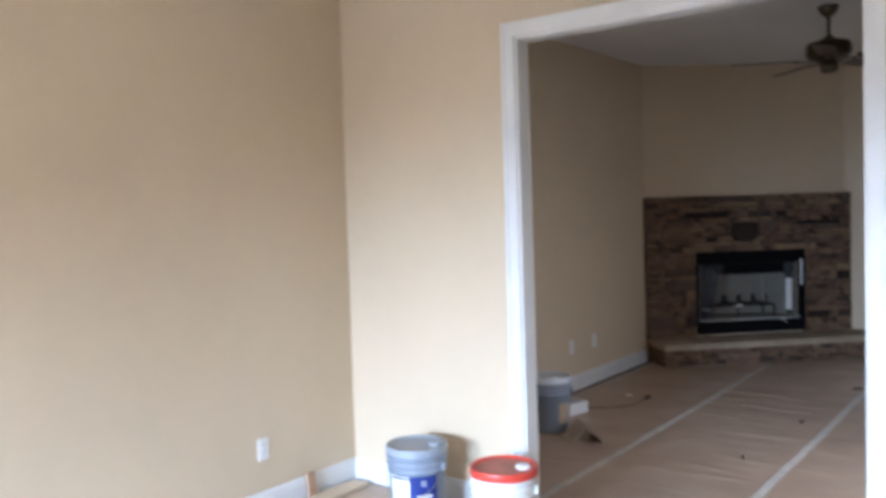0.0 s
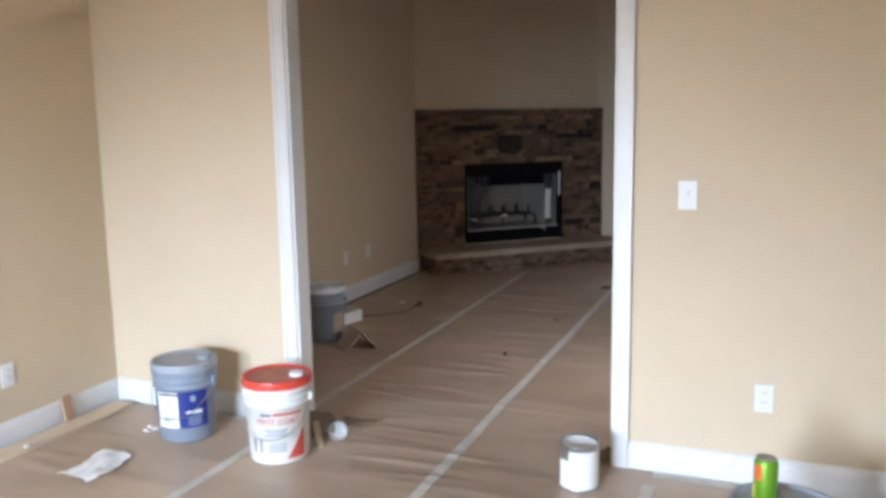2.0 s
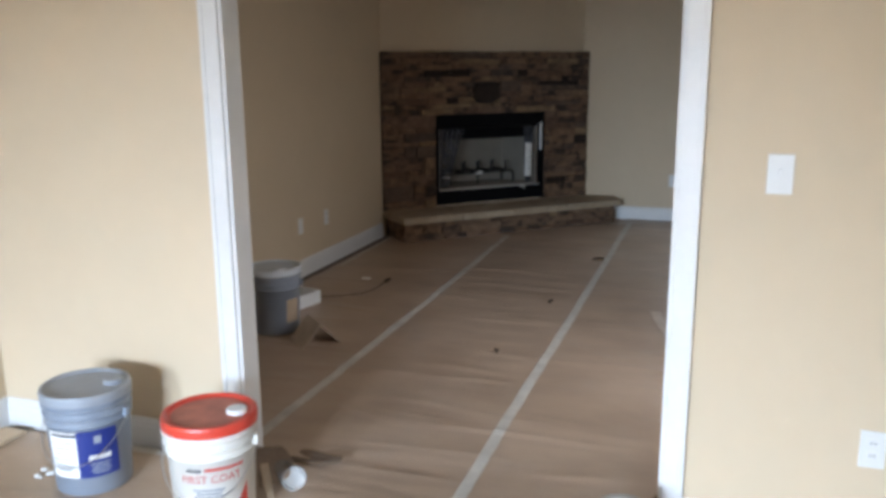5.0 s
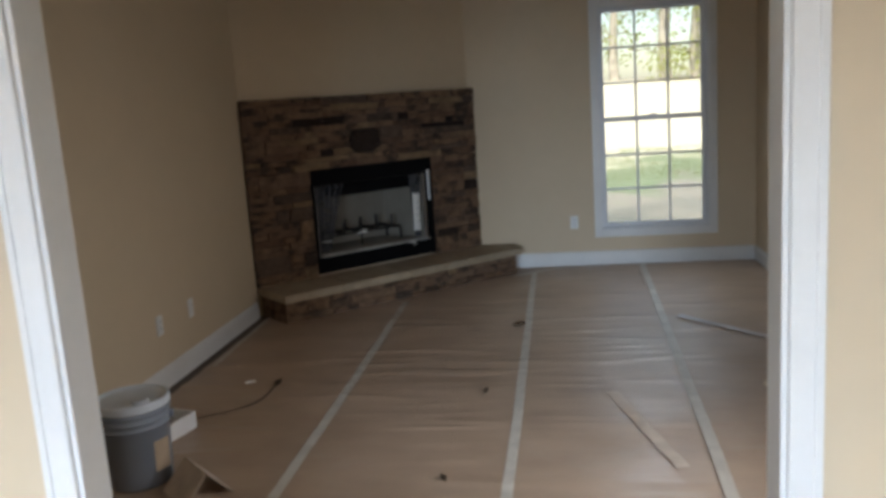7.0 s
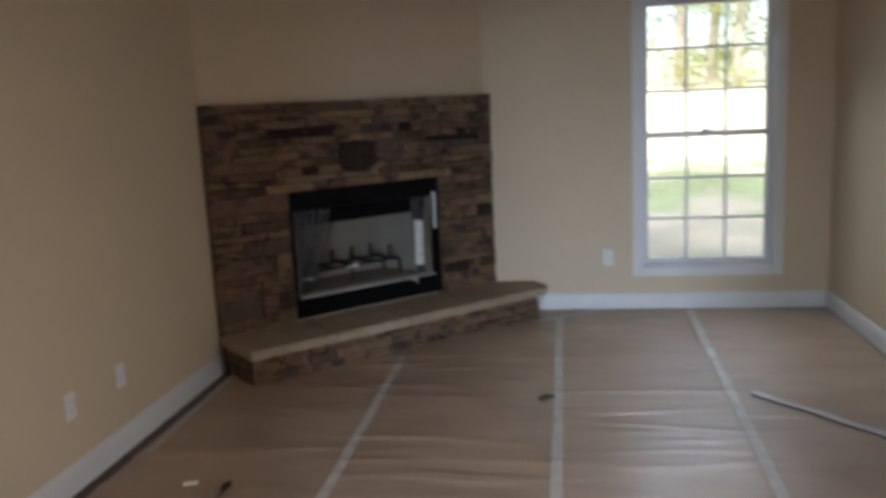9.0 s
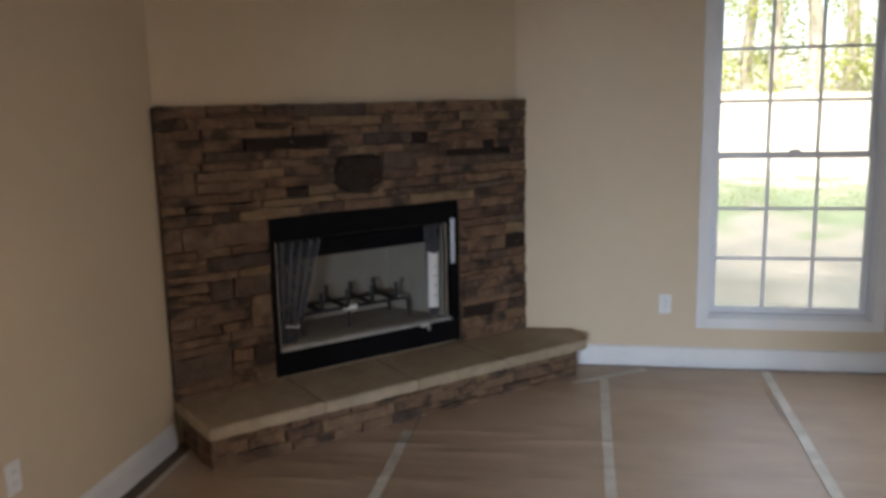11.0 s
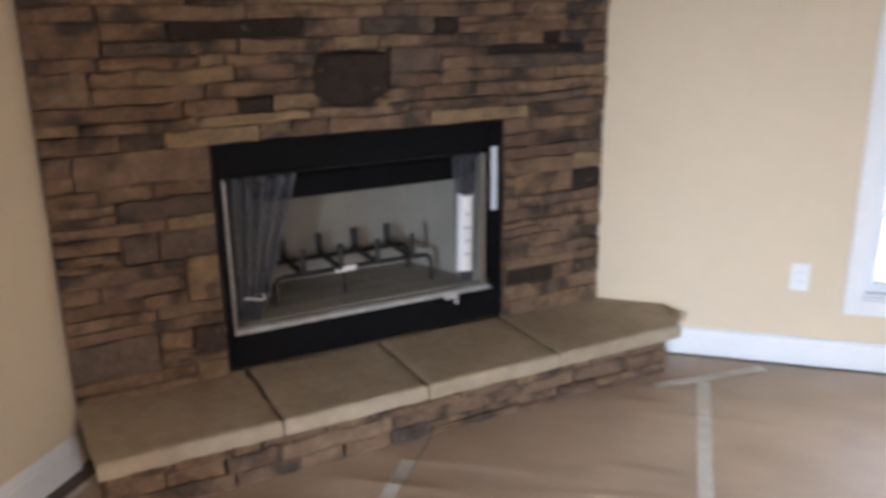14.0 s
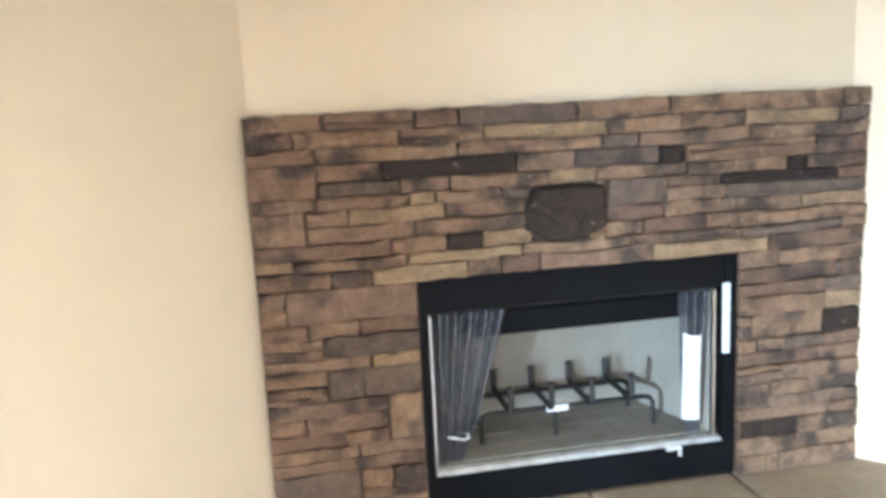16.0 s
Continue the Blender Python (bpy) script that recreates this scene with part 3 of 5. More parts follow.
# transverse creases of the paper: place, half length, height and width of each
crease_rnd = random.Random(77)
CREASES = [[] for _ in range(140)]
for _ in range(330):
    cy = crease_rnd.uniform(BACK, FAR)
    crease = (crease_rnd.uniform(LEFT, RIGHT_FAR), cy, crease_rnd.uniform(0.12, 0.6), crease_rnd.uniform(0.002, 0.0065), crease_rnd.uniform(0.012, 0.035), crease_rnd.uniform(-0.12, 0.12))
    for k in range(-2, 3):
        CREASES[int((cy - BACK) / 0.1) + k if 0 <= int((cy - BACK) / 0.1) + k < 140 else 0].append(crease)


def lie(x, y):
    """Height of the rumpled paper above the floor."""
    h = 0.008 + 0.0045 * noise.noise((x * 0.9, y * 5.0, 1.3)) + 0.0016 * noise.noise((x * 2.5, y * 16, 4.1))
    for cx, cy, half, up, wide, lean in CREASES[max(0, min(139, int((y - BACK) / 0.1)))]:
        f = 1 - ((x - cx) / half) ** 2
        if f > 0:
            d = (y - cy - lean * (x - cx) - 0.02 * math.sin(6 * (x - cx) + cy * 9)) / wide
            if abs(d) < 3:
                h += up * f * math.exp(-d * d)
    return h


def paper(x0, x1, y0, y1, room, lift=0.0):
    ny, nx = int((y1 - y0) / 0.016), 14
    b = bmesh.new()

    def place(s, t):
        x, y = x0 + (x1 - x0) * s, y0 + (y1 - y0) * t
        edge = 0.006 * noise.noise((y * 1.7, x0, 2.0))
        return (x + (edge if s in (0.0, 1.0) else 0), y, max(0.002, lie(x, y) + lift))

    sheet(b, nx, ny, place)
    return solid("floor_paper", b, KRAFT, "long strip of brown kraft paper protecting the " + room + " floor", "floor paper", group="paper strips", smooth=True)


SEAM_A, SEAM_B, SEAM_C = -1.69, -0.751, 0.125
for x0, x1 in ((-2.70, SEAM_A), (SEAM_A, SEAM_B), (SEAM_B, SEAM_C), (SEAM_C, RIGHT_FAR - 0.03)):
    paper(x0, x1, PART_B - 0.02 if SEAM_A - 0.01 <= x0 < 0 else PART_B + 0.02, FAR - 0.06 if x0 > -2 else 8.8, "living room")
for x0, x1 in ((-2.665, -1.67), (-1.67, -0.758), (-0.758, 0.10), (0.10, 0.985)):
    paper(x0, x1, BACK + 0.05, PART_B - 0.02 if -1.7 < x0 < 0.0 else PART_A - 0.045, "front room")


def tape(points, width, label="strip of pale masking tape over a paper seam", lift=0.0025, ragged=0.002, name="tape_strip", mat=None, seed=0.0):
    """Tape laid along floor points (x, y)."""
    b = bmesh.new()
    pts = [Vector(p) for p in points]
    total = sum((q - p).length for p, q in zip(pts, pts[1:]))
    n = max(4, int(total / 0.04))

    def spot(f):
        d = f * total
        for p, q in zip(pts, pts[1:]):
            seg = (q - p).length
            if d <= seg + 1e-6:
                return p + (q - p) * (d / seg), (q - p).normalized()
            d -= seg
        return pts[-1], (pts[-1] - pts[-2]).normalized()

    def place(s, t):
        c, d = spot(t)
        side = Vector((d.y, -d.x))
        off = (s - 0.5) * width + ragged * noise.noise((t * total * 9, s * 5, seed)) + 0.006 * noise.noise((t * total * 0.9, 3.3, seed))
        p = c + side * off
        return (p.x, p.y, max(0.006, lie(p.x, p.y) + lift))

    sheet(b, 3, n, place, 0.0006)
    return solid(name, b, mat or TAPE, label, "tape", group="floor tape", smooth=False)


tape([(SEAM_A, PART_B + 0.03), (SEAM_A - 0.005, 6.3), (-1.715, 8.42)], 0.048, seed=1.0)
tape([(-0.757, PART_A - 0.1), (SEAM_B, 6.2), (-0.746, 9.30)], 0.048, seed=2.0)
tape([(0.062, PART_B + 0.03), (0.108, 6.2), (0.181, 9.52)], 0.050, seed=3.0, lift=0.006)
tape([(-1.66, BACK + 0.1), (-1.68, PART_A - 0.03)], 0.048, seed=4.0)
tape([(-0.77, BACK + 0.1), (-0.757, PART_A - 0.1)], 0.048, seed=5.0)
tape([(0.10, 2.0), (0.098, 3.785)], 0.048, seed=6.0)
tape([(-2.655, 6.95), (-2.685, 8.02)], 0.03, "narrow strip of tape along the paper's edge", seed=7.0)
tape([(-0.93, 9.20), (-0.50, 9.49)], 0.045, "strip of tape from the hearth to the window wall", seed=8.0, lift=0.004)
tape([(0.10, PART_A - 0.062), (0.99, PART_A - 0.062)], 0.05, "strip of cream tape along the baseboard", seed=9.0)
tape([(-2.45, PART_A - 0.055), (-1.70, PART_A - 0.055)], 0.04, "strip of cream tape along the baseboard", seed=10.0)
tape([(0.25, 7.79), (0.52, 7.48), (0.80, 7.13)], 0.05, "loose strip of greyish tape lying aslant", seed=11.0, lift=0.010, mat=GREY_TAPE)
tape([(-0.285, 6.40), (-0.18, 6.00), (-0.055, 5.53)], 0.058, "torn strip of tape on the brown paper", seed=12.0, lift=0.007, ragged=0.010, mat=TORN)

# ---- fireplace ----
fireplace = root("fireplace", HEARTH, "corner fireplace faced with brown stacked ledge stone around a black firebox", "fireplace")
part("stone_backing", box_bm((0.012, 0.012, SLAB_TOP), (FB_L + 0.004, PL, FP_TOP - 0.006)), MORTAR, fireplace)
part("stone_backing", box_bm((FB_R - 0.004, 0.012, SLAB_TOP), (FP_W - 0.004, PL, FP_TOP - 0.006)), MORTAR, fireplace)
part("stone_backing", box_bm((FB_L + 0.004, 0.012, FB_T - 0.004), (FB_R - 0.004, PL, FP_TOP - 0.006)), MORTAR, fireplace)


def stone_bm(w, h, d, rnd):
    """One ledge stone from (0, 0, 0) to (w, 0, h): chipped, wavy edges, its split front at about y = -d."""
    inx, inz = min(0.008, w * 0.2), min(0.006, h * 0.2)
    nx = 5 if w > 0.16 else 3
    xs = [0, inx] + [w * (k + rnd.uniform(-0.25, 0.25)) / nx for k in range(1, nx)] + [w - inx, w]
    last = len(xs) - 1
    bm, grid = bmesh.new(), []
    tilt, lean = rnd.uniform(-0.3, 0.3), rnd.uniform(-0.35, 0.35)
    for i, x in enumerate(xs):
        low, top = rnd.uniform(-0.0015, 0.0045), rnd.uniform(-0.0015, 0.0055)
        if i in (0, last):
            low, top = low + rnd.uniform(0.0, 0.003), top + rnd.uniform(0.0, 0.004)
        face = 1 + tilt * (x / w - 0.5) + rnd.uniform(-0.2, 0.2)
        col = []
        for j, z in enumerate((low, low + inz, h * rnd.uniform(0.4, 0.6), h - top - inz, h - top)):
            rim = i in (0, last) or j in (0, 4)
            y = -d * (rnd.uniform(0.76, 0.96) if rim else face + lean * (z / h - 0.5) + rnd.uniform(-0.14, 0.14))
            xx = x + (rnd.uniform(0, 0.005) if i == 0 else -rnd.uniform(0, 0.005) if i == last else 0)
            col.append(bm.verts.new((xx, y, z)))
        grid.append(col)
    for i in range(last):
        for j in range(4):
            bm.faces.new((grid[i][j], grid[i + 1][j], grid[i + 1][j + 1], grid[i][j + 1]))
    loop = [c[0] for c in grid] + grid[-1][1:] + [c[4] for c in grid[-2::-1]] + grid[0][3:0:-1]
    back = [bm.verts.new((v.co.x, 0.014, v.co.z)) for v in loop]
    for k in range(len(loop)):
        q = (k + 1) % len(loop)
        bm.faces.new((loop[k], back[k], back[q], loop[q]))
    return bm


def warp(x, z):
    """How far the wavy courses stray from level, nothing along the firebox, slab and top edge."""
    near = min(abs(z - FP_TOP), abs(z - FB_T), abs(z - SLAB_TOP), abs(z)) / 0.06
    return min(1.0, near) * (0.011 * noise.noise((x * 2.3, z * 5.0, 3.1)) + 0.005 * noise.noise((x * 9.0, z * 11.0, 7.7)))


def set_stone(parent, x0, x1, z0, z1, mat, rnd, y=0.0, bm=None):
    g = rnd.uniform(0.0004, 0.0014)
    bm = bm or stone_bm(x1 - x0 - 2 * g, z1 - z0, rnd.uniform(0.012, 0.030), rnd)
    for v in bm.verts:
        v.co.z += warp(x0 + v.co.x, z0 + v.co.z)
    return part("stone", bm, mat, parent, at=pose(x0 + g, y, z0))


def lay_stones(parent, x0, x1, courses, rnd, keep_out=(), y=0.0, lengths=(0.13, 0.50)):
    """Long stones course by course; a few run through two courses or are split into two thin ones."""
    holes = list(keep_out)
    for low, top, under in zip(courses[-2::-1], courses[:0:-1], courses[-3::-1] + [None]):
        spans = [(x0, x1)]
        for a, b, c, d in holes:
            if c < top - 0.004 and d > low + 0.004:
                spans = [q for p in spans for q in ([p] if p[1] <= a or p[0] >= b else [(p[0], a), (b, p[1])]) if q[1] - q[0] > 0.012]
        for a, b in spans:
            x = a
            while x < b - 0.004:
                w = rnd.uniform(*lengths) * (1.0 if rnd.random() < 0.75 else 0.5)
                if b - x - w < 0.09:
                    w = b - x if b - x < lengths[1] + 0.1 else (b - x) / 2
                pick, h = rnd.random(), top - low
                mat = STONE_DARK if pick < 0.03 else STONE_BURNT if pick < 0.13 else STONE_LIGHT if pick > 0.95 else STONE
                style = rnd.random()
                clear = under is not None and all(x + w <= p or x >= q or c >= low or d <= under for p, q, c, d in holes)
                if style < 0.05 and clear and w < 0.28:
                    set_stone(parent, x, x + w, under, top, mat, rnd, y)
                    holes.append((x, x + w, under, low))
                elif style > 0.84 and h > 0.050 and w > 0.15:
                    cut = low + h * rnd.uniform(0.38, 0.62)
                    set_stone(parent, x, x + w, low, cut, mat, rnd, y)
                    set_stone(parent, x, x + w, cut, top, STONE, rnd, y)
                else:
                    set_stone(parent, x, x + w, low, top, mat, rnd, y)
                x += w


# stones that stand out: the long dark one, the dark rounded one, pale, burnt and tall ones
special = [
    (0.428, 0.873, 1.392, 1.452, STONE_DARK), (0.885, 1.171, 1.155, 1.345, STONE_DARK), (0.380, 0.693, FB_T + 0.003, 1.118, STONE_LIGHT),
    (1.342, 1.778, FB_T + 0.003, 1.118, STONE_LIGHT), (0.512, 0.596, 1.305, 1.345, STONE_LIGHT), (0.100, FB_L - 0.004, 0.945, FB_T + 0.003, STONE),
    (0.210, FB_L - 0.004, 0.830, 0.896, STONE_BURNT), (0.213, 0.332, 0.690, 0.790, STONE_BURNT), (0.332, FB_L - 0.004, 0.690, 0.790, STONE_BURNT),
    (0.407, FB_L - 0.004, 0.520, 0.690, STONE), (0.012, 0.300, 0.300, 0.430, STONE_BURNT), (2.001, FP_W - 0.006, 0.740, 0.830, STONE_DARK),
    (1.718, 2.001, 0.740, 0.830, STONE), (1.684, 2.042, 1.500, 1.552, STONE_LIGHT), (0.979, 1.144, 1.345, 1.392, STONE_LIGHT),
    (1.182, 1.394, 1.255, 1.345, STONE_BURNT), (1.679, 1.910, 0.365, 0.430, STONE_DARK)]
LOW_COURSES = [SLAB_TOP, 0.300, 0.365, 0.430, 0.475, 0.520, 0.575, 0.635, 0.690, 0.740, 0.790, 0.830, 0.896, 0.945, 1.000, FB_T + 0.003]
TOP_COURSES = [FB_T + 0.003, 1.118, 1.155, 1.205, 1.255, 1.305, 1.345, 1.392, 1.452, 1.500, 1.552, FP_TOP]


def round_stone_bm(w, h, d, rnd, n=13):
    """A rough rounded stone filling most of a w by h field."""
    bm = bmesh.new()
    spin = []
    for k in range(n):
        a = k * 2 * math.pi / n + 0.3 + rnd.uniform(-0.15, 0.15)
        spin.append((a, rnd.uniform(0.92, 1.06) / max(abs(math.cos(a)), abs(math.sin(a))) ** 0.7))
    rings = []
    for scale, y in ((1.0, 0.014), (1.0, -d * 0.5), (0.9, -d * 0.95), (0.45, -d * 1.1)):
        rings.append([bm.verts.new((w / 2 + 0.5 * w * f * scale * math.cos(a), y + rnd.uniform(-0.12, 0.12) * d * (scale < 1), h / 2 + 0.5 * h * f * scale * math.sin(a))) for a, f in spin])
    for p, q in zip(rings, rings[1:]):
        for k in range(n):
            bm.faces.new((p[k], p[(k + 1) % n], q[(k + 1) % n], q[k]))
    bm.faces.new(rings[-1])
    return bm


rnd = random.Random(7)
for a, b, c, d, mat in special:
    blob = round_stone_bm(b - a, d - c, 0.046, rnd) if d - c > 0.18 else None
    set_stone(fireplace, a, b, c, d, mat, rnd, 0.0, blob)
set_stone(fireplace, 1.124, 1.158, 1.150, 1.182, STONE_LIGHT, rnd, 0.0, stone_bm(0.032, 0.032, 0.058, rnd))
holes = [(a, b, c, d) if d - c < 0.18 else (a + 0.03, b - 0.03, c, d) for a, b, c, d, _ in special]
lay_stones(fireplace, 0.012, FP_W - 0.006, TOP_COURSES, rnd, holes)
lay_stones(fireplace, 0.012, FB_L - 0.004, LOW_COURSES, rnd, holes, lengths=(0.18, 0.44))
lay_stones(fireplace, FB_R + 0.004, FP_W - 0.006, LOW_COURSES, rnd, holes, lengths=(0.14, 0.40))

# ---- hearth ----
hearth = root("hearth", HEARTH, "raised fireplace hearth of tan stone slabs on a stacked stone base", "hearth")
FRONT, TIP_X, TIP_Y, RF_X = -0.436, 2.380, -0.205, 2.265
# the solid under the slabs
bm = bmesh.new()
foot = [(0.075, PL), (0.075, -0.35), (2.20, -0.35), (2.29, -0.22), (2.13, PL)]
lowv = [bm.verts.new((x, y, 0.0)) for x, y in foot]
upv = [bm.verts.new((x, y, SLAB_TOP - 0.052)) for x, y in foot]
bm.faces.new(lowv)
bm.faces.new(upv)
for k in range(5):
    bm.faces.new((lowv[k], lowv[(k + 1) % 5], upv[(k + 1) % 5], upv[k]))
part("hearth_core", bm, MORTAR, hearth)
rnd = random.Random(23)
lay_stones(hearth, 0.05, 2.225, [0.0, 0.062, 0.118, SLAB_TOP - 0.05], rnd, y=-0.372, lengths=(0.14, 0.42))
# short stones on the two ends
for cx, cy, turn, wide in ((0.065, PL - 0.02, -90, 0.38), (2.215, -0.355, 52, 0.16)):
    x = 0.0
    while x < wide - 0.04:
        w = min(rnd.uniform(0.12, 0.2), wide - x)
        hgt = SLAB_TOP - 0.052
        cut = hgt * rnd.uniform(0.4, 0.6)
        for z, h in ((0.0, cut), (cut, hgt - cut)):
            m = pose(cx, cy, z, 0, 0, turn) @ pose(x, 0, 0)
            part("stone", stone_bm(w - 0.004, h - 0.004, 0.02, rnd), STONE, hearth, at=m)
        x += w


def slab(corners, seed):
    """A hearth slab with a rough split edge; corners run round the top."""
    r = random.Random(seed)
    b = bmesh.new()
    n = len(corners)
    ring = []
    for k in range(n):
        a, c = Vector(corners[k]), Vector(corners[(k + 1) % n])
        steps = max(1, int((c - a).length / 0.05))
        for i in range(steps):
            p = a + (c - a) * (i / steps)
            out = (c - a).normalized()
            side = Vector((out.y, -out.x))
            ring.append((p, side * (0 if i == 0 else r.uniform(-0.003, 0.003))))
    mid = sum((Vector(c) for c in corners), Vector((0, 0))) / n
    rows = []
    for inset, z, jit in ((0.004, SLAB_TOP - 0.056, 1), (0.0, SLAB_TOP - 0.045, 1), (0.001, SLAB_TOP - 0.012, 1.6), (0.008, SLAB_TOP - 0.002, 0.8), (0.03, SLAB_TOP, 0.2)):
        row = []
        for p, o in ring:
            q = p + o * jit
            q = q + (mid - q).normalized() * inset
            row.append(b.verts.new((q.x, q.y, z + (r.uniform(-0.0015, 0.0015) if inset < 0.02 else 0))))
        rows.append(row)
    m = len(ring)
    for a, c in zip(rows, rows[1:]):
        for k in range(m):
            b.faces.new((a[k], a[(k + 1) % m], c[(k + 1) % m], c[k]))
    b.faces.new(rows[0][::-1])
    b.faces.new(rows[-1])
    return b


J = [0.590, 1.110, 1.662]
G = 0.004
slabs = [[(0.012, 0.02), (0.030, FRONT), (J[0] - G, FRONT), (J[0] - G, 0.02)], [(J[0] + G, 0.02), (J[0] + G, FRONT), (J[1] - G, FRONT), (J[1] - G, 0.02)],
         [(J[1] + G, 0.02), (J[1] + G, FRONT), (J[2] - G, FRONT), (J[2] - G, 0.02)], [(J[2] + G, 0.02), (J[2] + G, FRONT), (RF_X, FRONT), (TIP_X - 0.012, TIP_Y), (2.155, 0.02)]]
for k, corners in enumerate(slabs):
    part("slab", slab(corners, 40 + k), SLAB, hearth)
    if k < 3:
        part("slab_joint", box_bm((J[k] - G, FRONT + 0.012, SLAB_TOP - 0.05), (J[k] + G, 0.015, SLAB_TOP - 0.005)), SLAB_JOINT, hearth)

# ---- firebox ----
firebox = root("firebox", HEARTH, "black steel firebox with pale refractory panels and mesh curtains drawn aside", "fireplace insert")
LEDGE = 0.380
DEEP = 0.46
part("front_frame", box_bm((FB_L, -0.012, FB_B), (FB_R, 0.03, LEDGE - 0.012), 0.003), BLACK, firebox)
part("front_frame", box_bm((FB_L, -0.012, LEDGE - 0.012), (FB_L + 0.028, 0.03, FB_T), 0.003), BLACK, firebox)
part("front_frame", box_bm((FB_R - 0.045, -0.012, LEDGE - 0.012), (FB_R, 0.03, FB_T), 0.003), BLACK, firebox)
part("hood", box_bm((FB_L + 0.028, -0.006, 0.945), (FB_R - 0.045, 0.03, FB_T), 0.003), BLACK, firebox)
hood = bmesh.new()
sheet(hood, 1, 4, lambda s, t: (FB_L + 0.03 + s * (FB_R - FB_L - 0.078), 0.03 + 0.12 * t, 0.945 - 0.10 * t), 0.004)
part("hood_baffle", hood, BLACK, firebox)
part("hood_lip", box_bm((FB_L + 0.03, 0.075, 0.822), (FB_R - 0.048, 0.095, 0.95), 0.002), BLACK, firebox)
part("firebox_top", box_bm((FB_L, 0.03, FB_T - 0.02), (FB_R, DEEP + 0.05, FB_T)), BLACK, firebox)
part("firebox_shell", box_bm((FB_L, DEEP + 0.03, FB_B), (FB_R, DEEP + 0.05, FB_T)), BLACK, firebox)
part("firebox_shell", box_bm((FB_L - 0.002, 0.03, FB_B), (FB_L + 0.008, DEEP + 0.03, FB_T - 0.02)), BLACK, firebox)
part("firebox_shell", box_bm((FB_R - 0.008, 0.03, FB_B), (FB_R + 0.002, DEEP + 0.03, FB_T - 0.02)), BLACK, firebox)
floor_pan = part("firebox_floor", box_bm((FB_L + 0.01, 0.03, FB_B), (FB_R - 0.01, DEEP + 0.03, LEDGE - 0.004)), FIREBRICK, firebox, "pale grey refractory floor")
brick_rnd = random.Random(3)
for row in range(4):
    ya = 0.062 + row * 0.098
    edges = [FB_L + 0.05] + [FB_L + 0.05 + (k + 0.5 * (row % 2)) * 0.205 for k in range(1 - row % 2, 5)] + [FB_R - 0.06]
    for xa, xb in zip(edges, edges[1:]):
        part("brick", box_bm((xa + 0.002, ya + 0.002, LEDGE - 0.006), (xb - 0.002, ya + 0.096, LEDGE + brick_rnd.uniform(-0.0005, 0.001)), 0.0015), FIREBRICK, floor_pan)
BX0, BX1 = FB_L + 0.19, FB_R - 0.19
part("refractory_panel", box_bm((BX0 - 0.01, DEEP - 0.005, LEDGE), (BX1 + 0.01, DEEP + 0.02, FB_T - 0.03)), FIREBRICK, firebox, "pale refractory back panel")
for x0, x1 in ((FB_L + 0.034, BX0), (FB_R - 0.052, BX1)):
    b = bmesh.new()
    sheet(b, 1, 1, lambda s, t: (x0 + (x1 - x0) * s, 0.06 + (DEEP - 0.06) * s, LEDGE + (FB_T - 0.04 - LEDGE) * t), 0.012)
    part("refractory_panel", b, FIREBRICK, firebox, "pale refractory side panel")
# dusty ledge along the bottom of the opening
rnd = random.Random(5)
b = bmesh.new()
sheet(b, 60, 3, lambda s, t: (FB_L + 0.03 + s * (FB_R - FB_L - 0.076), -0.011 + 0.05 * t, LEDGE - 0.010 + (0.007 if t > 0.2 else 0.0) + (0 if t > 0 else -0.006 * rnd.random() ** 3) + 0.003 * rnd.random()), 0.003)
part("dusty_ledge", b, FIRE_DUST, firebox, "white dusty track along the firebox opening")
b = bmesh.new()
add_box(b, (1.442, -0.0155, LEDGE - 0.050), (1.452, -0.0120, LEDGE - 0.010))
add_box(b, (1.395, -0.0155, LEDGE - 0.025), (1.448, -0.0120, LEDGE - 0.012))
part("drip", b, FIRE_DUST, firebox, "white paint drip")
part("track_strip", box_bm((FB_R - 0.082, 0.0, LEDGE), (FB_R - 0.072, 0.02, 0.93)), CHROME, firebox, "bright steel edge strip")
# reflective door track strip; the pale blue colour paints in its reflection
part("side_strip", box_bm((FB_R - 0.054, -0.0155, 0.70), (FB_R - 0.026, -0.0120, 0.955)), PALE_BLUE_SHEEN, firebox, "door track strip with its bluish reflection painted in")
part("track_strip", box_bm((FB_L + 0.030, 0.0, LEDGE), (FB_L + 0.036, 0.02, 0.93)), CHROME, firebox, "bright steel edge strip")
tb = bmesh.new()
tube(tb, [(FB_L + 0.03, 0.045, 0.93), (FB_R - 0.05, 0.045, 0.93)], 0.005)
part("curtain_rod", tb, IRON, firebox)


def mesh_curtain(x0, x1, low0, low1, folds, z0=LEDGE + 0.012, z1=0.925):
    """Gathered mesh that hangs from the rod between x0 and x1 and draws in to low0 .. low1 at its foot."""
    b = bmesh.new()

    def place(s, t):
        e = t ** 0.8
        xa, xb = low0 + (x0 - low0) * e, low1 + (x1 - low1) * e
        return (xa + (xb - xa) * s, 0.045 + (0.012 + 0.006 * t) * math.sin(s * folds * 2 * math.pi + 0.7 * math.sin(3 * t)), z0 + (z1 - z0) * t)

    sheet(b, folds * 10, 12, place)
    return part("mesh_curtain", b, VEIL, firebox, "fine grey steel mesh curtain gathered to the side", smooth=True)


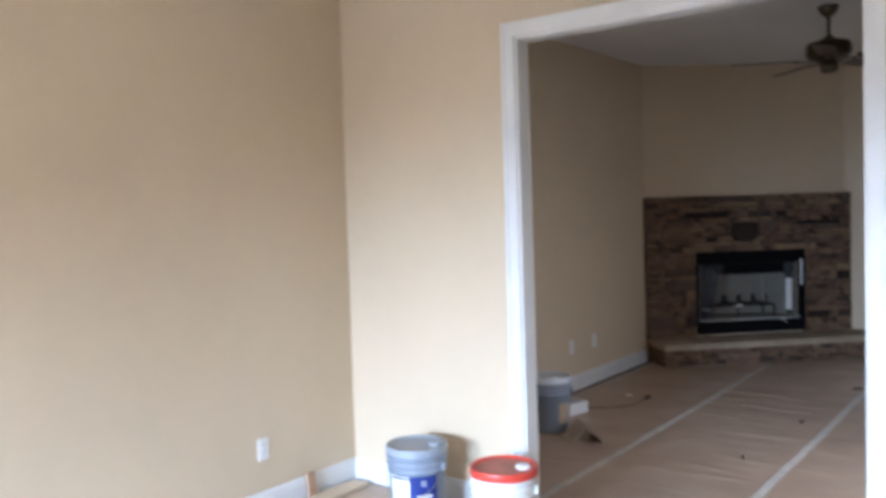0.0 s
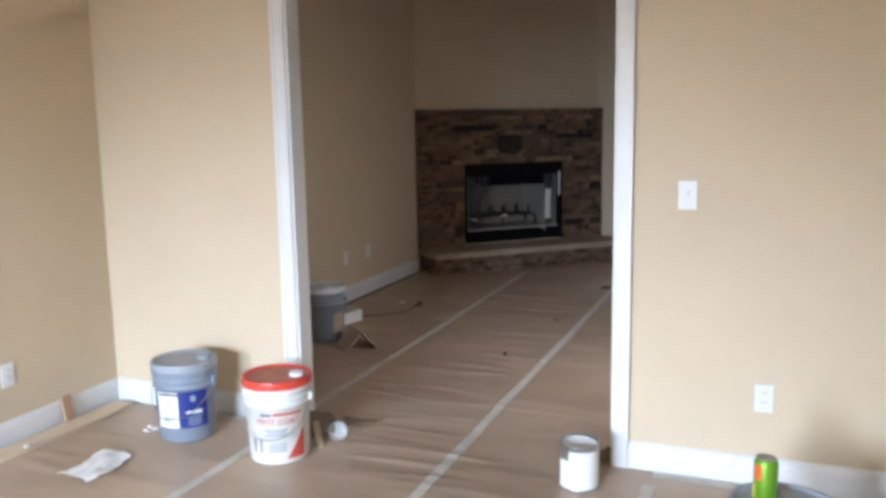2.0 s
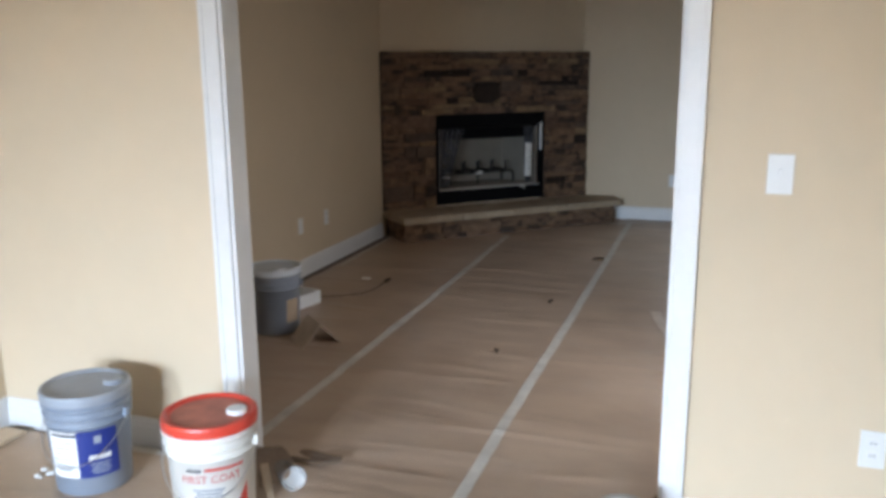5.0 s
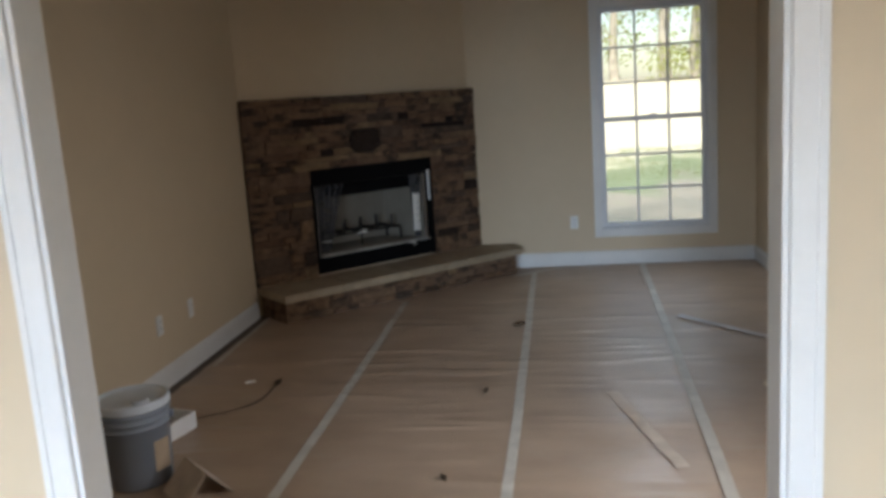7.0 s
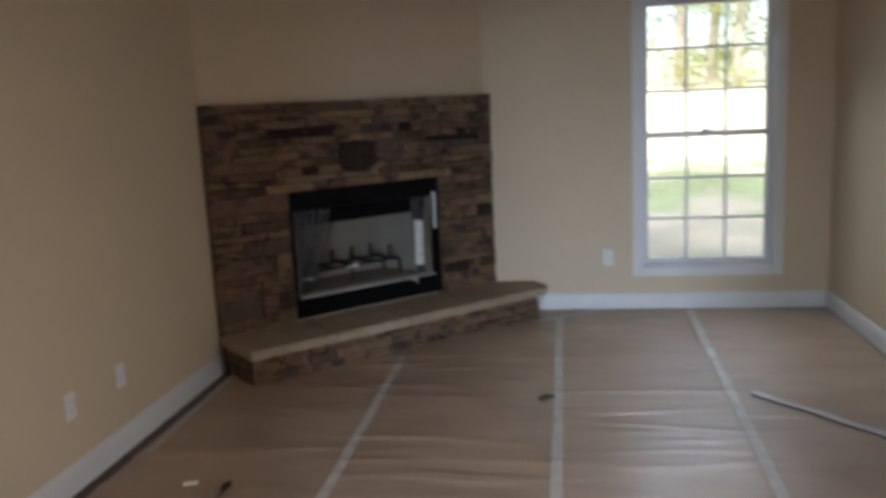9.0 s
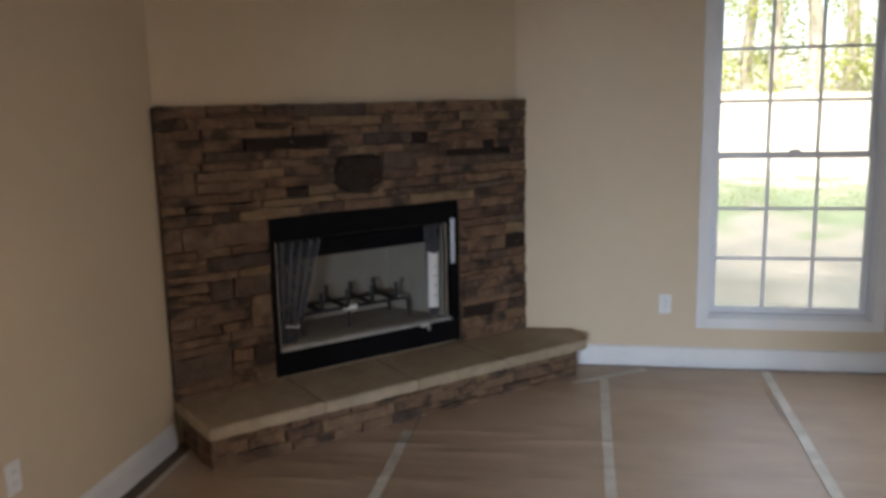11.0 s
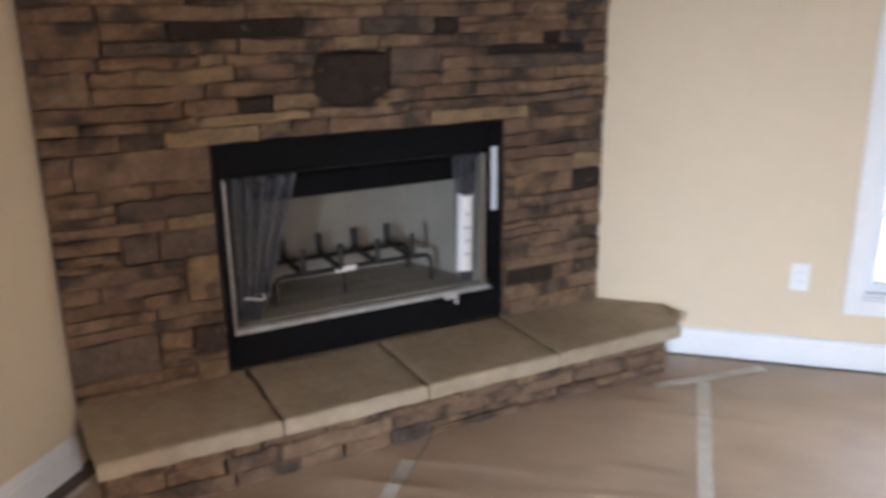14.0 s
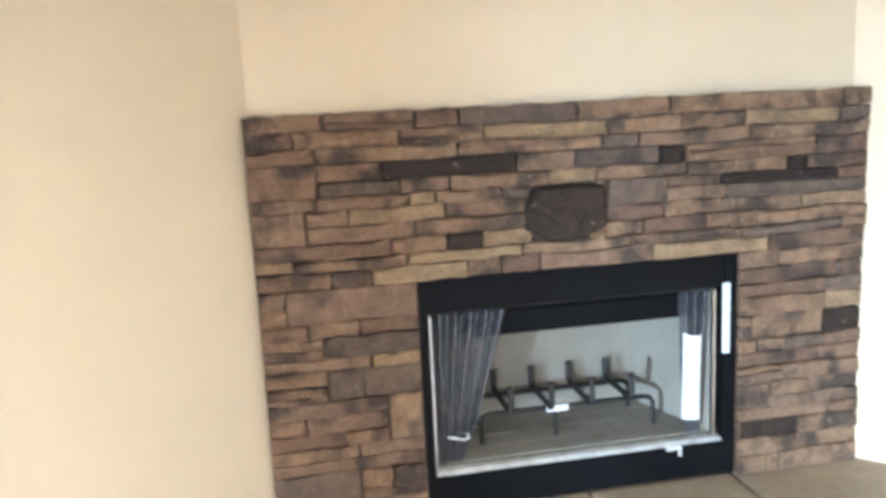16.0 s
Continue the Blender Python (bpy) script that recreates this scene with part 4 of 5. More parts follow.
mesh_curtain(FB_L + 0.036, 0.835, 0.585, 0.660, 5)
mesh_curtain(1.468, FB_R - 0.085, 1.495, 1.550, 3)
tb = bmesh.new()
tube(tb, [(0.648 + 0.036 * math.cos(a), 0.045 + 0.022 * math.sin(a), 0.480 + 0.006 * math.sin(2 * a)) for a in [k * math.pi / 8 for k in range(17)]], 0.004, 6)
part("curtain_tie", tb, PLATE, firebox, "white tie around the gathered mesh")
# a pale tag wrapped round the curtain
b = bmesh.new()
sheet(b, 10, 8, lambda s, t: (1.515 + 0.034 * math.cos(math.pi * (1 + s)) + 0.006 * t, 0.045 - 0.034 * math.sin(math.pi * s), 0.445 + 0.325 * t + 0.006 * math.sin(9 * t + 4 * s)), 0.001)
tag = solid("instruction_sheet", b, PAPER_WHITE, "white paper sheet rolled around the mesh curtain", "paper", m=HEARTH)
for k in range(4):
    part("print_line", box_bm((1.499 + 0.006 * (k % 2), 0.0085, 0.52 + k * 0.055), (1.522, 0.0095, 0.528 + k * 0.055)), GREY_LID, tag)

# ---- grate ----
grate = root("fireplace_grate", HEARTH @ pose(1.098, 0.275, LEDGE), "black iron log grate standing on the firebox floor", "fire grate")
GW = 0.335
for y, x in ((-0.09, GW), (0.10, GW - 0.02)):
    tb = bmesh.new()
    tube(tb, [(-x, y, 0.0), (-x, y, 0.085), (-x + 0.012, y, 0.105), (-x + 0.035, y, 0.112), (x - 0.035, y, 0.112), (x - 0.012, y, 0.105), (x, y, 0.085), (x, y, 0.0)], 0.0095)
    part("rail", tb, IRON, grate)
for k in range(4):
    x = -0.232 + k * 0.155
    tb = bmesh.new()
    tube(tb, [(x, -0.13, 0.222), (x, -0.13, 0.135), (x, -0.115, 0.122), (x, 0.12, 0.122), (x, 0.135, 0.135), (x, 0.135, 0.200)], 0.0115)
    part("cradle_bar", tb, IRON, grate)
tb = bmesh.new()
tube(tb, [(-0.05, -0.09, 0.0), (-0.05, -0.09, 0.112)], 0.008)
part("leg", tb, IRON, grate)
part("hang_tag", box_bm((-0.090, -0.1035, 0.098), (-0.005, -0.1005, 0.122)), PAPER_WHITE, grate, "small white paper tag")

# ---- ceiling fan ----
fan = root("ceiling_fan", pose(-0.82, 6.83, CEIL), "brass ceiling fan with five dark wooden blades hanging from the ceiling", "ceiling fan")
b = bmesh.new()
lathe(b, [(0.030, -0.075), (0.052, -0.05), (0.068, -0.02), (0.070, 0.0)], 24)
part("canopy", b, BRASS, fan, smooth=True)
b = bmesh.new()
lathe(b, [(0.012, -0.22), (0.012, -0.06)], 12)
part("downrod", b, BRASS, fan, smooth=True)
b = bmesh.new()
lathe(b, [(0.02, -0.395), (0.075, -0.39), (0.110, -0.372), (0.140, -0.355), (0.150, -0.33), (0.150, -0.275), (0.135, -0.255), (0.07, -0.24), (0.03, -0.215), (0.018, -0.20)], 32)
part("motor_housing", b, BRASS, fan, smooth=True)
b = bmesh.new()
lathe(b, [(0.02, -0.47), (0.048, -0.462), (0.060, -0.44), (0.060, -0.40), (0.045, -0.39)], 24)
part("switch_housing", b, BRASS, fan, smooth=True)
for k in range(5):
    a = 72 * k + 63
    turn = pose(0, 0, 0, 0, 0, a)
    iron = part("blade_iron", box_bm((0.10, -0.016, -0.385), (0.235, 0.016, -0.379), 0.002, turn), BRASS, fan)
    b = bmesh.new()

    def blade_place(s, t):
        w = 0.052 + 0.016 * min(1, s * 1.6) - 0.03 * max(0, s - 0.93) / 0.07
        y = (t - 0.5) * 2 * w
        return (0.20 + 0.46 * s, y, -0.378 - y * 0.2)

    sheet(b, 14, 4, blade_place, 0.006)
    bmesh.ops.transform(b, matrix=turn, verts=b.verts)
    part("blade", b, BLADE, fan)

# ---- pails and cans ----


def pail_body(bm, h=0.355, r0=0.130, r1=0.148):
    """A ribbed plastic pail with wall and floor."""
    def r(z):
        return r0 + (r1 - r0) * z / h
    prof = [(r0 - 0.006, 0.0), (r0, 0.006), (r(h * 0.70), h * 0.70), (r(h * 0.70) + 0.006, h * 0.705), (r(h * 0.75) + 0.006, h * 0.72), (r(h * 0.75), h * 0.725), (r(h * 0.78), h * 0.78), (r(h * 0.78) + 0.007, h * 0.785), (r(h * 0.82) + 0.007, h * 0.80), (r(h * 0.82), h * 0.805), (r(h * 0.87), h * 0.87), (r(h * 0.87) + 0.008, h * 0.875), (r(h * 0.9) + 0.008, h * 0.895), (r(h * 0.9), h * 0.90), (r1, h * 0.965), (r1 - 0.004, h * 0.965)]
    lathe(bm, prof, 56)
    return r


def pail_lid(bm, h=0.355, r1=0.148):
    lathe(bm, [(r1 - 0.002, h * 0.925), (r1 + 0.007, h * 0.925), (r1 + 0.008, h * 0.995), (r1 + 0.005, h * 1.02), (r1 - 0.006, h * 1.022), (r1 - 0.012, h * 1.005), (r1 - 0.016, h * 0.998), (0.03, h * 0.996), (0.001, h * 0.996)], 56, cap_bottom=True, cap_top=True)
    return bm


def pail(m, body_mat, lid_mat, label, spout=None, spout_mat=None, handle_turn=0.0):
    p = root("paint_pail", m @ Matrix.Diagonal((1, 1, 1.045, 1)), label, "bucket", "paint pails")
    b = bmesh.new()
    r = pail_body(b)
    body = part("body", b, body_mat, p, smooth=False)
    body.data.shade_smooth()
    lid = part("lid", pail_lid(bmesh.new()), lid_mat, p)
    if spout:
        b = bmesh.new()
        lathe(b, [(0.034, 0.353), (0.034, 0.366), (0.030, 0.370), (0.001, 0.370)], 24)
        bmesh.ops.transform(b, matrix=pose(spout[0], spout[1], 0), verts=b.verts)
        part("pour_spout", b, spout_mat or lid_mat, lid)
    # wire handle hanging down the front
    tb = bmesh.new()
    pts = []
    for k in range(25):
        a = math.pi * k / 24
        rr = 0.160
        drop = 0.155 * math.sin(a)
        pts.append((rr * math.cos(a), -rr * math.sin(a) * 0.99, 0.272 - drop))
    tube(tb, pts, 0.0022, 6)
    bmesh.ops.transform(tb, matrix=pose(0, 0, 0, 0, 0, handle_turn), verts=tb.verts)
    part("wire_handle", tb, CHROME, p)
    for a in (0, 180):
        part("handle_ear", box_bm((0.143, -0.014, 0.255), (0.162, 0.014, 0.288), 0.003, pose(0, 0, 0, 0, 0, a + handle_turn)), body_mat, p)
    return p, r


SIT = 0.009
# grey pail with a blue and white label
p1, rad = pail(pose(-2.075, 3.645, SIT), GREY_PAIL, GREY_LID, "grey plastic paint pail with a blue and white label", (0.075, 0.055), GREY_LID, 8)
R1 = lambda z: rad(z) + 0.0012
R2 = lambda z: rad(z) + 0.0020
FACE = math.radians(-62)
lab = part("label", wrapped(label_patch(0.255, 0.165, 0.0, 0.0), R1, 0.155, FACE), PAPER_WHITE, p1, "white paper label")
part("label_panel", wrapped(label_patch(0.140, 0.170, 0.058, 0.0), R2, 0.155, FACE), NAVY, lab, "navy blue panel")
R3 = lambda z: rad(z) + 0.0028
part("label_bar", wrapped(label_patch(0.075, 0.016, 0.062, -0.012, 6), R3, 0.155, FACE), PAPER_WHITE, lab, "white bar of lettering")
part("label_mark", wrapped(label_patch(0.024, 0.028, 0.058, 0.052, 4), R3, 0.155, FACE), INK_GREY, lab, "small pale mark")
for k in range(4):
    part("print_line", wrapped(label_patch(0.07 - 0.012 * (k % 2), 0.005, 0.062, -0.036 - 0.011 * k, 5), R3, 0.155, FACE), INK_GREY, lab)
part("print_line", wrapped(label_patch(0.10, 0.010, -0.062, 0.072, 6), R3, 0.155, FACE), INK_DARK, lab)
for k in range(6):
    part("print_line", wrapped(label_patch(0.085 - 0.014 * (k % 3), 0.004, -0.066, 0.045 - 0.02 * k, 5), R3, 0.155, FACE), GREY_LID, lab)

# white pail with a red lid
p2, rad2 = pail(pose(-1.508, 3.572, SIT), WHITE_PAIL, RED, "white plastic joint compound pail with a dusty red lid", (0.085, 0.03), PLATE, 14)
Q1 = lambda z: rad2(z) + 0.0012
FACE2 = math.radians(-58)
part("brand_bar", wrapped(label_patch(0.050, 0.009, -0.055, 0.036, 5), Q1, 0.185, FACE2), INK_DARK, p2)
part("brand_bar", wrapped(label_patch(0.130, 0.010, 0.045, 0.038, 8), Q1, 0.185, FACE2), RED_INK, p2)
part("lettering", wrapped(lettering("FIRST COAT", 0.036), Q1, 0.190, FACE2), RED_INK, p2, "red words on the white pail")
for k in range(3):
    part("print_line", wrapped(label_patch(0.10 - 0.02 * (k % 2), 0.007, -0.01, 0.0, 6), Q1, 0.155 - 0.012 * k, FACE2), INK_GREY, p2)
for k in range(4):
    part("print_line", wrapped(label_patch(0.075, 0.006, -0.005, 0.0, 5), Q1, 0.095 - 0.011 * k, FACE2), INK_GREY, p2)
b = bmesh.new()
for k in range(5):
    add_box(b, (-0.025, -0.030 + k * 0.013, 0), (0.022, -0.021 + k * 0.013, 0.0001))
part("bar_code", wrapped(b, Q1, 0.085, FACE2 - 0.72), INK_DARK, p2)
b = bmesh.new()
sheet(b, 12, 3, lambda s, u: (0.035 + 0.088 * s, -0.066 + 0.128 * s * u, 0))
part("red_corner", wrapped(b, Q1, 0.09, FACE2), RED_INK, p2, "red printed corner")
b = bmesh.new()
lathe(b, [(0.122, 0.3545), (0.1225, 0.3555), (0.001, 0.3555)], 40)
part("lid_dust", b, DUST, p2, "dusty top of the red lid")

# grey pail in the living room
p3, rad3 = pail(pose(-2.335, 5.43, SIT), GREY_PAIL, PALE_BLUE_SHEEN, "grey plastic paint pail with a pale blue lid", (0.07, -0.06), PALE_BLUE_SHEEN, 200)
part("label", wrapped(label_patch(0.09, 0.13, 0.0, 0.0), lambda z: rad3(z) + 0.0012, 0.13, math.radians(-15)), CARD, p3, "tan paper label")
# grey pail beside the wall plate, with a drink can on its lid
p4, rad4 = pail(pose(0.585, 2.955, SIT), GREY_PAIL, GREY_LID, "grey plastic paint pail with a stained lid", None, None, 170)
for k, (x, y, w) in enumerate(((0.055, -0.02, 0.03), (0.075, 0.025, 0.02), (0.03, -0.05, 0.014))):
    b = bmesh.new()
    sheet(b, 6, 4, lambda s, t: (x + (s - 0.5) * w * 1.7, y + (t - 0.5) * w + 0.004 * math.sin(5 * s), 0.3552))
    part("paint_spot", b, PLATE if k == 0 else INK_DARK, p4)

can = root("drink_can", pose(0.530, 2.925, SIT + 0.3695), "tall green drink can with an orange mark on a grey pail", "drink can")
b = bmesh.new()
lathe(b, [(0.024, 0.0), (0.027, 0.003), (0.033, 0.012), (0.033, 0.138), (0.0305, 0.146), (0.027, 0.152)], 32, cap_top=False)
part("body", b, GREEN_CAN, can, smooth=True)
b = bmesh.new()
lathe(b, [(0.0265, 0.1515), (0.0275, 0.154), (0.0255, 0.1535), (0.024, 0.150), (0.001, 0.1495)], 32)
top = part("top", b, TIN, can, "bare metal rim", smooth=True)
b = bmesh.new()
lathe(b, [(0.009, 0.1498), (0.009, 0.1502)], 16)
bmesh.ops.transform(b, matrix=pose(-0.006, -0.006, 0), verts=b.verts)
part("opening", b, SLOT, top)
part("mark", wrapped(label_patch(0.026, 0.045, 0, 0, 6), 0.0333, 0.115, math.radians(-132)), ORANGE_INK, can)
part("mark", wrapped(label_patch(0.016, 0.035, 0, 0, 6), 0.0333, 0.060, math.radians(-155)), YELLOW_INK, can)
part("mark", wrapped(label_patch(0.022, 0.025, 0, 0, 6), 0.0333, 0.022, math.radians(-85)), TIN, can)

tin = root("paint_can", pose(-0.17, 3.70, SIT), "open metal gallon paint can with a worn white label", "paint can")
b = bmesh.new()
lathe(b, [(0.078, 0.0), (0.081, 0.004), (0.0795, 0.008), (0.0795, 0.180), (0.082, 0.186), (0.082, 0.190), (0.079, 0.191), (0.0765, 0.186), (0.070, 0.184)], 44, cap_top=False)
part("body", b, TIN, tin, smooth=True)
b = bmesh.new()
lathe(b, [(0.070, 0.184), (0.066, 0.180), (0.001, 0.179)], 44, cap_bottom=False)
part("lid", b, PLATE, tin, "paint-covered lid", smooth=True)
part("label", wrapped(label_patch(0.19, 0.155, 0.02, 0, 24), 0.0802, 0.090, math.radians(-54)), PAPER_WHITE, tin, "worn white paper label")
part("label", wrapped(label_patch(0.05, 0.115, -0.104, -0.02, 8), 0.0802, 0.090, math.radians(-54)), PAPER_WHITE, tin, "torn white paper label")
tb = bmesh.new()
tube(tb, [(0.084 * math.cos(a), 0.084 * math.sin(a), 0.150 - 0.06 * math.sin(math.pi * k / 12)) for k in range(13) for a in [math.pi * k / 12]], 0.0016, 6)
part("wire_handle", tb, CHROME, tin)

# ---- loose things in the front room ----
rnd = random.Random(11)


def crumpled(w, d, height, seed, n=14):
    b = bmesh.new()
    r = random.Random(seed)
    jit = [[(r.uniform(-0.006, 0.006), r.uniform(-0.006, 0.006), r.random()) for _ in range(n + 1)] for _ in range(n + 1)]

    def place(s, t):
        j = jit[int(round(s * n))][int(round(t * n))]
        z = 0.005 + height * max(0, 0.5 + 0.9 * noise.noise((s * 3 + seed, t * 3, 0.5))) + 0.004 * j[2]
        return ((s - 0.5) * w + j[0] + 0.02 * math.sin(5 * t), (t - 0.5) * d + j[1] + 0.015 * math.sin(4 * s), z)

    sheet(b, n, n, place, 0.001)
    return b


solid("paper_sheet", crumpled(0.19, 0.275, 0.014, 3, 10), PAPER_WHITE, "crumpled white paper sheet lying on the brown floor paper", "paper", m=pose(-2.193, 3.18, SIT - 0.001, 0, 0, -3))
b = bmesh.new()
for k in range(7):
    x, y, s_ = rnd.uniform(-0.06, 0.06), rnd.uniform(-0.03, 0.03), rnd.uniform(0.006, 0.014)
    add_box(b, (x - s_, y - s_ * 0.7, 0), (x + s_, y + s_ * 0.7, s_), s_ * 0.3, pose(0, 0, 0, 0, 0, rnd.uniform(0, 90)))
solid("plaster_crumbs", b, PLATE, "small white plaster crumbs scattered on the floor paper", "debris", kind="stuff", m=pose(-2.26, 3.63, SIT - 0.002))

solid("wood_strip", box_bm((-0.058, -0.95, 0), (0.058, 0.95, 0.016), 0.002), PALE_PINE_Y, "long thin pine board lying along the baseboard", "board", m=pose(-2.695, 2.93, 0.0085, 0, 0, -0.6))
solid("wood_block", box_bm((-0.009, -0.03, 0), (0.009, 0.03, 0.125), 0.002), BLOCK, "short brown wood offcut leaning against the baseboard", "wood offcut", m=pose(-2.742, 3.56, 0.0255, 0, -9, 0))
b = bmesh.new()
for k in range(6):
    y, s_ = rnd.uniform(-0.7, 0.3), rnd.uniform(0.004, 0.010)
    x = rnd.uniform(-0.03, 0.04)
    add_box(b, (x - s_, y - s_, 0), (x + s_, y + s_, s_ * 1.2), s_ * 0.3)
solid("plaster_bits", b, PLATE, "white plaster bits on the pine board", "debris", kind="stuff", m=pose(-2.675, 2.92, 0.0245))

# scraps behind the red-lidded pail
b = bmesh.new()
sheet(b, 6, 4, lambda s, t: ((s - 0.5) * 0.20, (t - 0.5) * 0.12, 0.012 + 0.085 * abs(math.sin(s * math.pi)) ** 0.7 * (1 - 0.4 * t)), 0.003)
solid("cardboard_scrap", b, CARD_DARK, "folded brown cardboard scrap beside the white pail", "cardboard", m=pose(-1.50, 3.90, SIT - 0.002, 0, 0, -40) @ Matrix.Diagonal((1.25, 1.2, 1.1, 1)))
b = bmesh.new()
sheet(b, 8, 4, lambda s, t: ((s - 0.5) * 0.22, (t - 0.5) * 0.13 * (1 - 0.6 * s), 0.004 + 0.03 * s * s + 0.006 * math.sin(9 * t)), 0.002)
solid("paper_flap", b, CARD_DARK, "torn flap of brown paper curling up from the floor", "paper", m=pose(-1.36, 4.03, SIT - 0.004, 0, 0, -12))
cup = bmesh.new()
lathe(cup, [(0.028, 0.0), (0.040, 0.115), (0.042, 0.117), (0.040, 0.119), (0.0385, 0.116), (0.027, 0.003)], 28, cap_top=True)
part_cup = solid("plastic_cup", cup, glass_material("clear_plastic", (0.92, 0.91, 0.90), milk=0.28), "clear plastic cup lying on its side among scraps", "cup", smooth=True, m=pose(-1.42, 3.86, SIT + 0.044, 84, 0, 50) @ Matrix.Diagonal((1.1, 1.1, 1.1, 1)))
part_cup.visible_shadow = False
solid("wood_stick", box_bm((-0.09, -0.014, 0), (0.09, 0.014, 0.010), 0.002), CARD, "short flat stick leaning beside the white pail", "stick", m=pose(-1.42, 3.76, SIT + 0.028, 0, 24, -52))
b = bmesh.new()
sheet(b, 6, 4, lambda s, t: ((s - 0.5) * 0.10, (t - 0.5) * 0.06, 0.004 + 0.05 * s ** 3 + 0.01 * t), 0.0015)
solid("tape_flap", b, TAPE, "curled end of cream tape beside the baseboard", "tape", m=pose(0.955, 3.875, SIT - 0.003, 0, 0, 10))

# ---- loose things in the living room ----
tray = root("white_tray", pose(-2.488, 5.883, 0.012, 0, 0, -15) @ Matrix.Diagonal((0.80, 1.32, 1.15, 1)), "shallow white plastic tray on the floor beside the pail", "tray")
part("tray_floor", box_bm((-0.15, -0.11, 0.0), (0.15, 0.11, 0.006)), WHITE_FOAM, tray)
for lo, hi in (((-0.15, -0.11, 0.006), (0.15, -0.100, 0.075)), ((-0.15, 0.100, 0.006), (0.15, 0.11, 0.075)), ((-0.15, -0.100, 0.006), (-0.14, 0.100, 0.075)), ((0.14, -0.100, 0.006), (0.15, 0.100, 0.075))):
    part("tray_side", box_bm(lo, hi, 0.002), WHITE_FOAM, tray)
b = bmesh.new()
sheet(b, 2, 1, lambda s, t: ((s - 0.5) * 0.24, (t - 0.5) * 0.20, 0.001 + 0.115 * (1 - abs(2 * s - 1))), 0.003)
solid("cardboard_tent", b, TORN, "folded piece of pale cardboard standing like a tent", "cardboard", m=pose(-2.03, 5.317, SIT, 0, 0, 46) @ Matrix.Diagonal((0.90, 1.17, 1.05, 1)))
tb = bmesh.new()
tube(tb, [(-2.40, 6.10, 0.012), (-2.32, 6.15, 0.014), (-2.246, 6.20, 0.013), (-2.18, 6.26, 0.014), (-2.135, 6.36, 0.013), (-2.121, 6.50, 0.02), (-2.123, 6.61, 0.026)], 0.0027, 6)
solid("black_cord", tb, CORD, "thin black cord lying across the floor paper", "cord")
b = bmesh.new()
add_box(b, (-0.03, -0.012, 0), (0.03, 0.012, 0.012), 0.003)
solid("paper_bit", b, PAPER_WHITE, "small white bit of paper on the brown floor paper", "debris", m=pose(-2.303, 6.643, SIT - 0.001, 0, 0, 20))
for x, y, turn, s_ in ((-0.807, 7.68, 20, 1.0), (-2.12, 6.60, 80, 0.9), (-0.93, 6.42, 80, 0.7), (-1.02, 5.42, 120, 0.6)):
    b = bmesh.new()
    sheet(b, 6, 4, lambda s, t: ((s - 0.5) * 0.085 * s_, (t - 0.5) * 0.045 * s_ * math.sin(math.pi * min(0.97, max(0.06, s))), 0.004 + 0.018 * (t - 0.5) ** 2 * 4 * s_ + 0.006 * s), 0.001)
    solid("dry_leaf", b, LEAF_DRY, "small curled dry brown leaf on the floor paper", "leaf", group="dry leaves", m=pose(x, y, SIT - 0.002, 0, 0, turn))
solid("wood_stick", box_bm((-0.36, -0.034, 0), (0.36, 0.034, 0.018), 0.002), PALE_PINE, "pale pine board lying on the brown floor paper", "board", m=pose(0.668, 6.77, SIT, 0, 0, 63))
solid("plastic_wrap", crumpled(0.16, 0.22, 0.05, 9), WHITE_FOAM, "crumpled white plastic wrap beside the baseboard", "plastic wrap", m=pose(1.025, 7.02, SIT - 0.004, 0, 0, 15))

tape([(0.72, 6.66), (0.79, 6.40), (0.88, 6.10)], 0.12, "wide strip of greyish paper lying on the floor", seed=13.0, lift=0.007, ragged=0.008, name="paper_strip", mat=VIOLET_PAPER)
solid("dark_scrap", crumpled(0.12, 0.10, 0.05, 17, 8), CARD_DARK, "crumpled dark brown paper scrap beside the baseboard", "paper scrap", m=pose(1.05, 6.72, SIT - 0.004, 0, 0, 30))
# upturned paper edge, its dark brown also filling in the shadow beside the jamb
b = bmesh.new()
sheet(b, 8, 12, lambda s, t: (-0.175 + 0.098 * s, 3.93 + 0.125 * t, 0.012 + 0.07 * s * s + 0.004 * math.sin(14 * t)), 0.0012)
solid("paper_upturn", b, CARD_DARK, "brown floor paper turned up at the jamb, dark for the shadow there", "paper")

# ---- outside ----
b = bmesh.new()
sheet(b, 60, 80, lambda s, t: ((s - 0.5) * 500, -60 + 560 * t ** 1.6, -0.35 + max(0.0, min(2.3, (-60 + 560 * t ** 1.6 - 16) * 0.075)) + 0.05 * noise.noise((s * 90, t * 90, 0))))
solid("ground", b, GROUND, "dry pale ground with thin grass outside the window", "ground", kind="structure", smooth=True)
rnd = random.Random(31)


def tuft_field(x0, x1, y0, y1, count, tall):
    vs, fs = [], []
    for _ in range(count):
        x, y, a, h = rnd.uniform(x0, x1), rnd.uniform(y0, y1), rnd.uniform(0, 6.28), rnd.uniform(0.5, 1.0) * tall
        w, z = 0.03, -0.35 + max(0.0, min(2.3, (y - 16) * 0.075)) - 0.02
        k = len(vs)
        vs += [(x - w * math.cos(a), y - w * math.sin(a), z), (x + w * math.cos(a), y + w * math.sin(a), z), (x + 0.1 * h * math.sin(a * 3), y + 0.1 * h, z + h)]
        fs.append((k, k + 1, k + 2))
    me = bpy.data.meshes.new("grass")
    me.from_pydata(vs, [], fs)
    me.materials.append(GRASS)
    return me


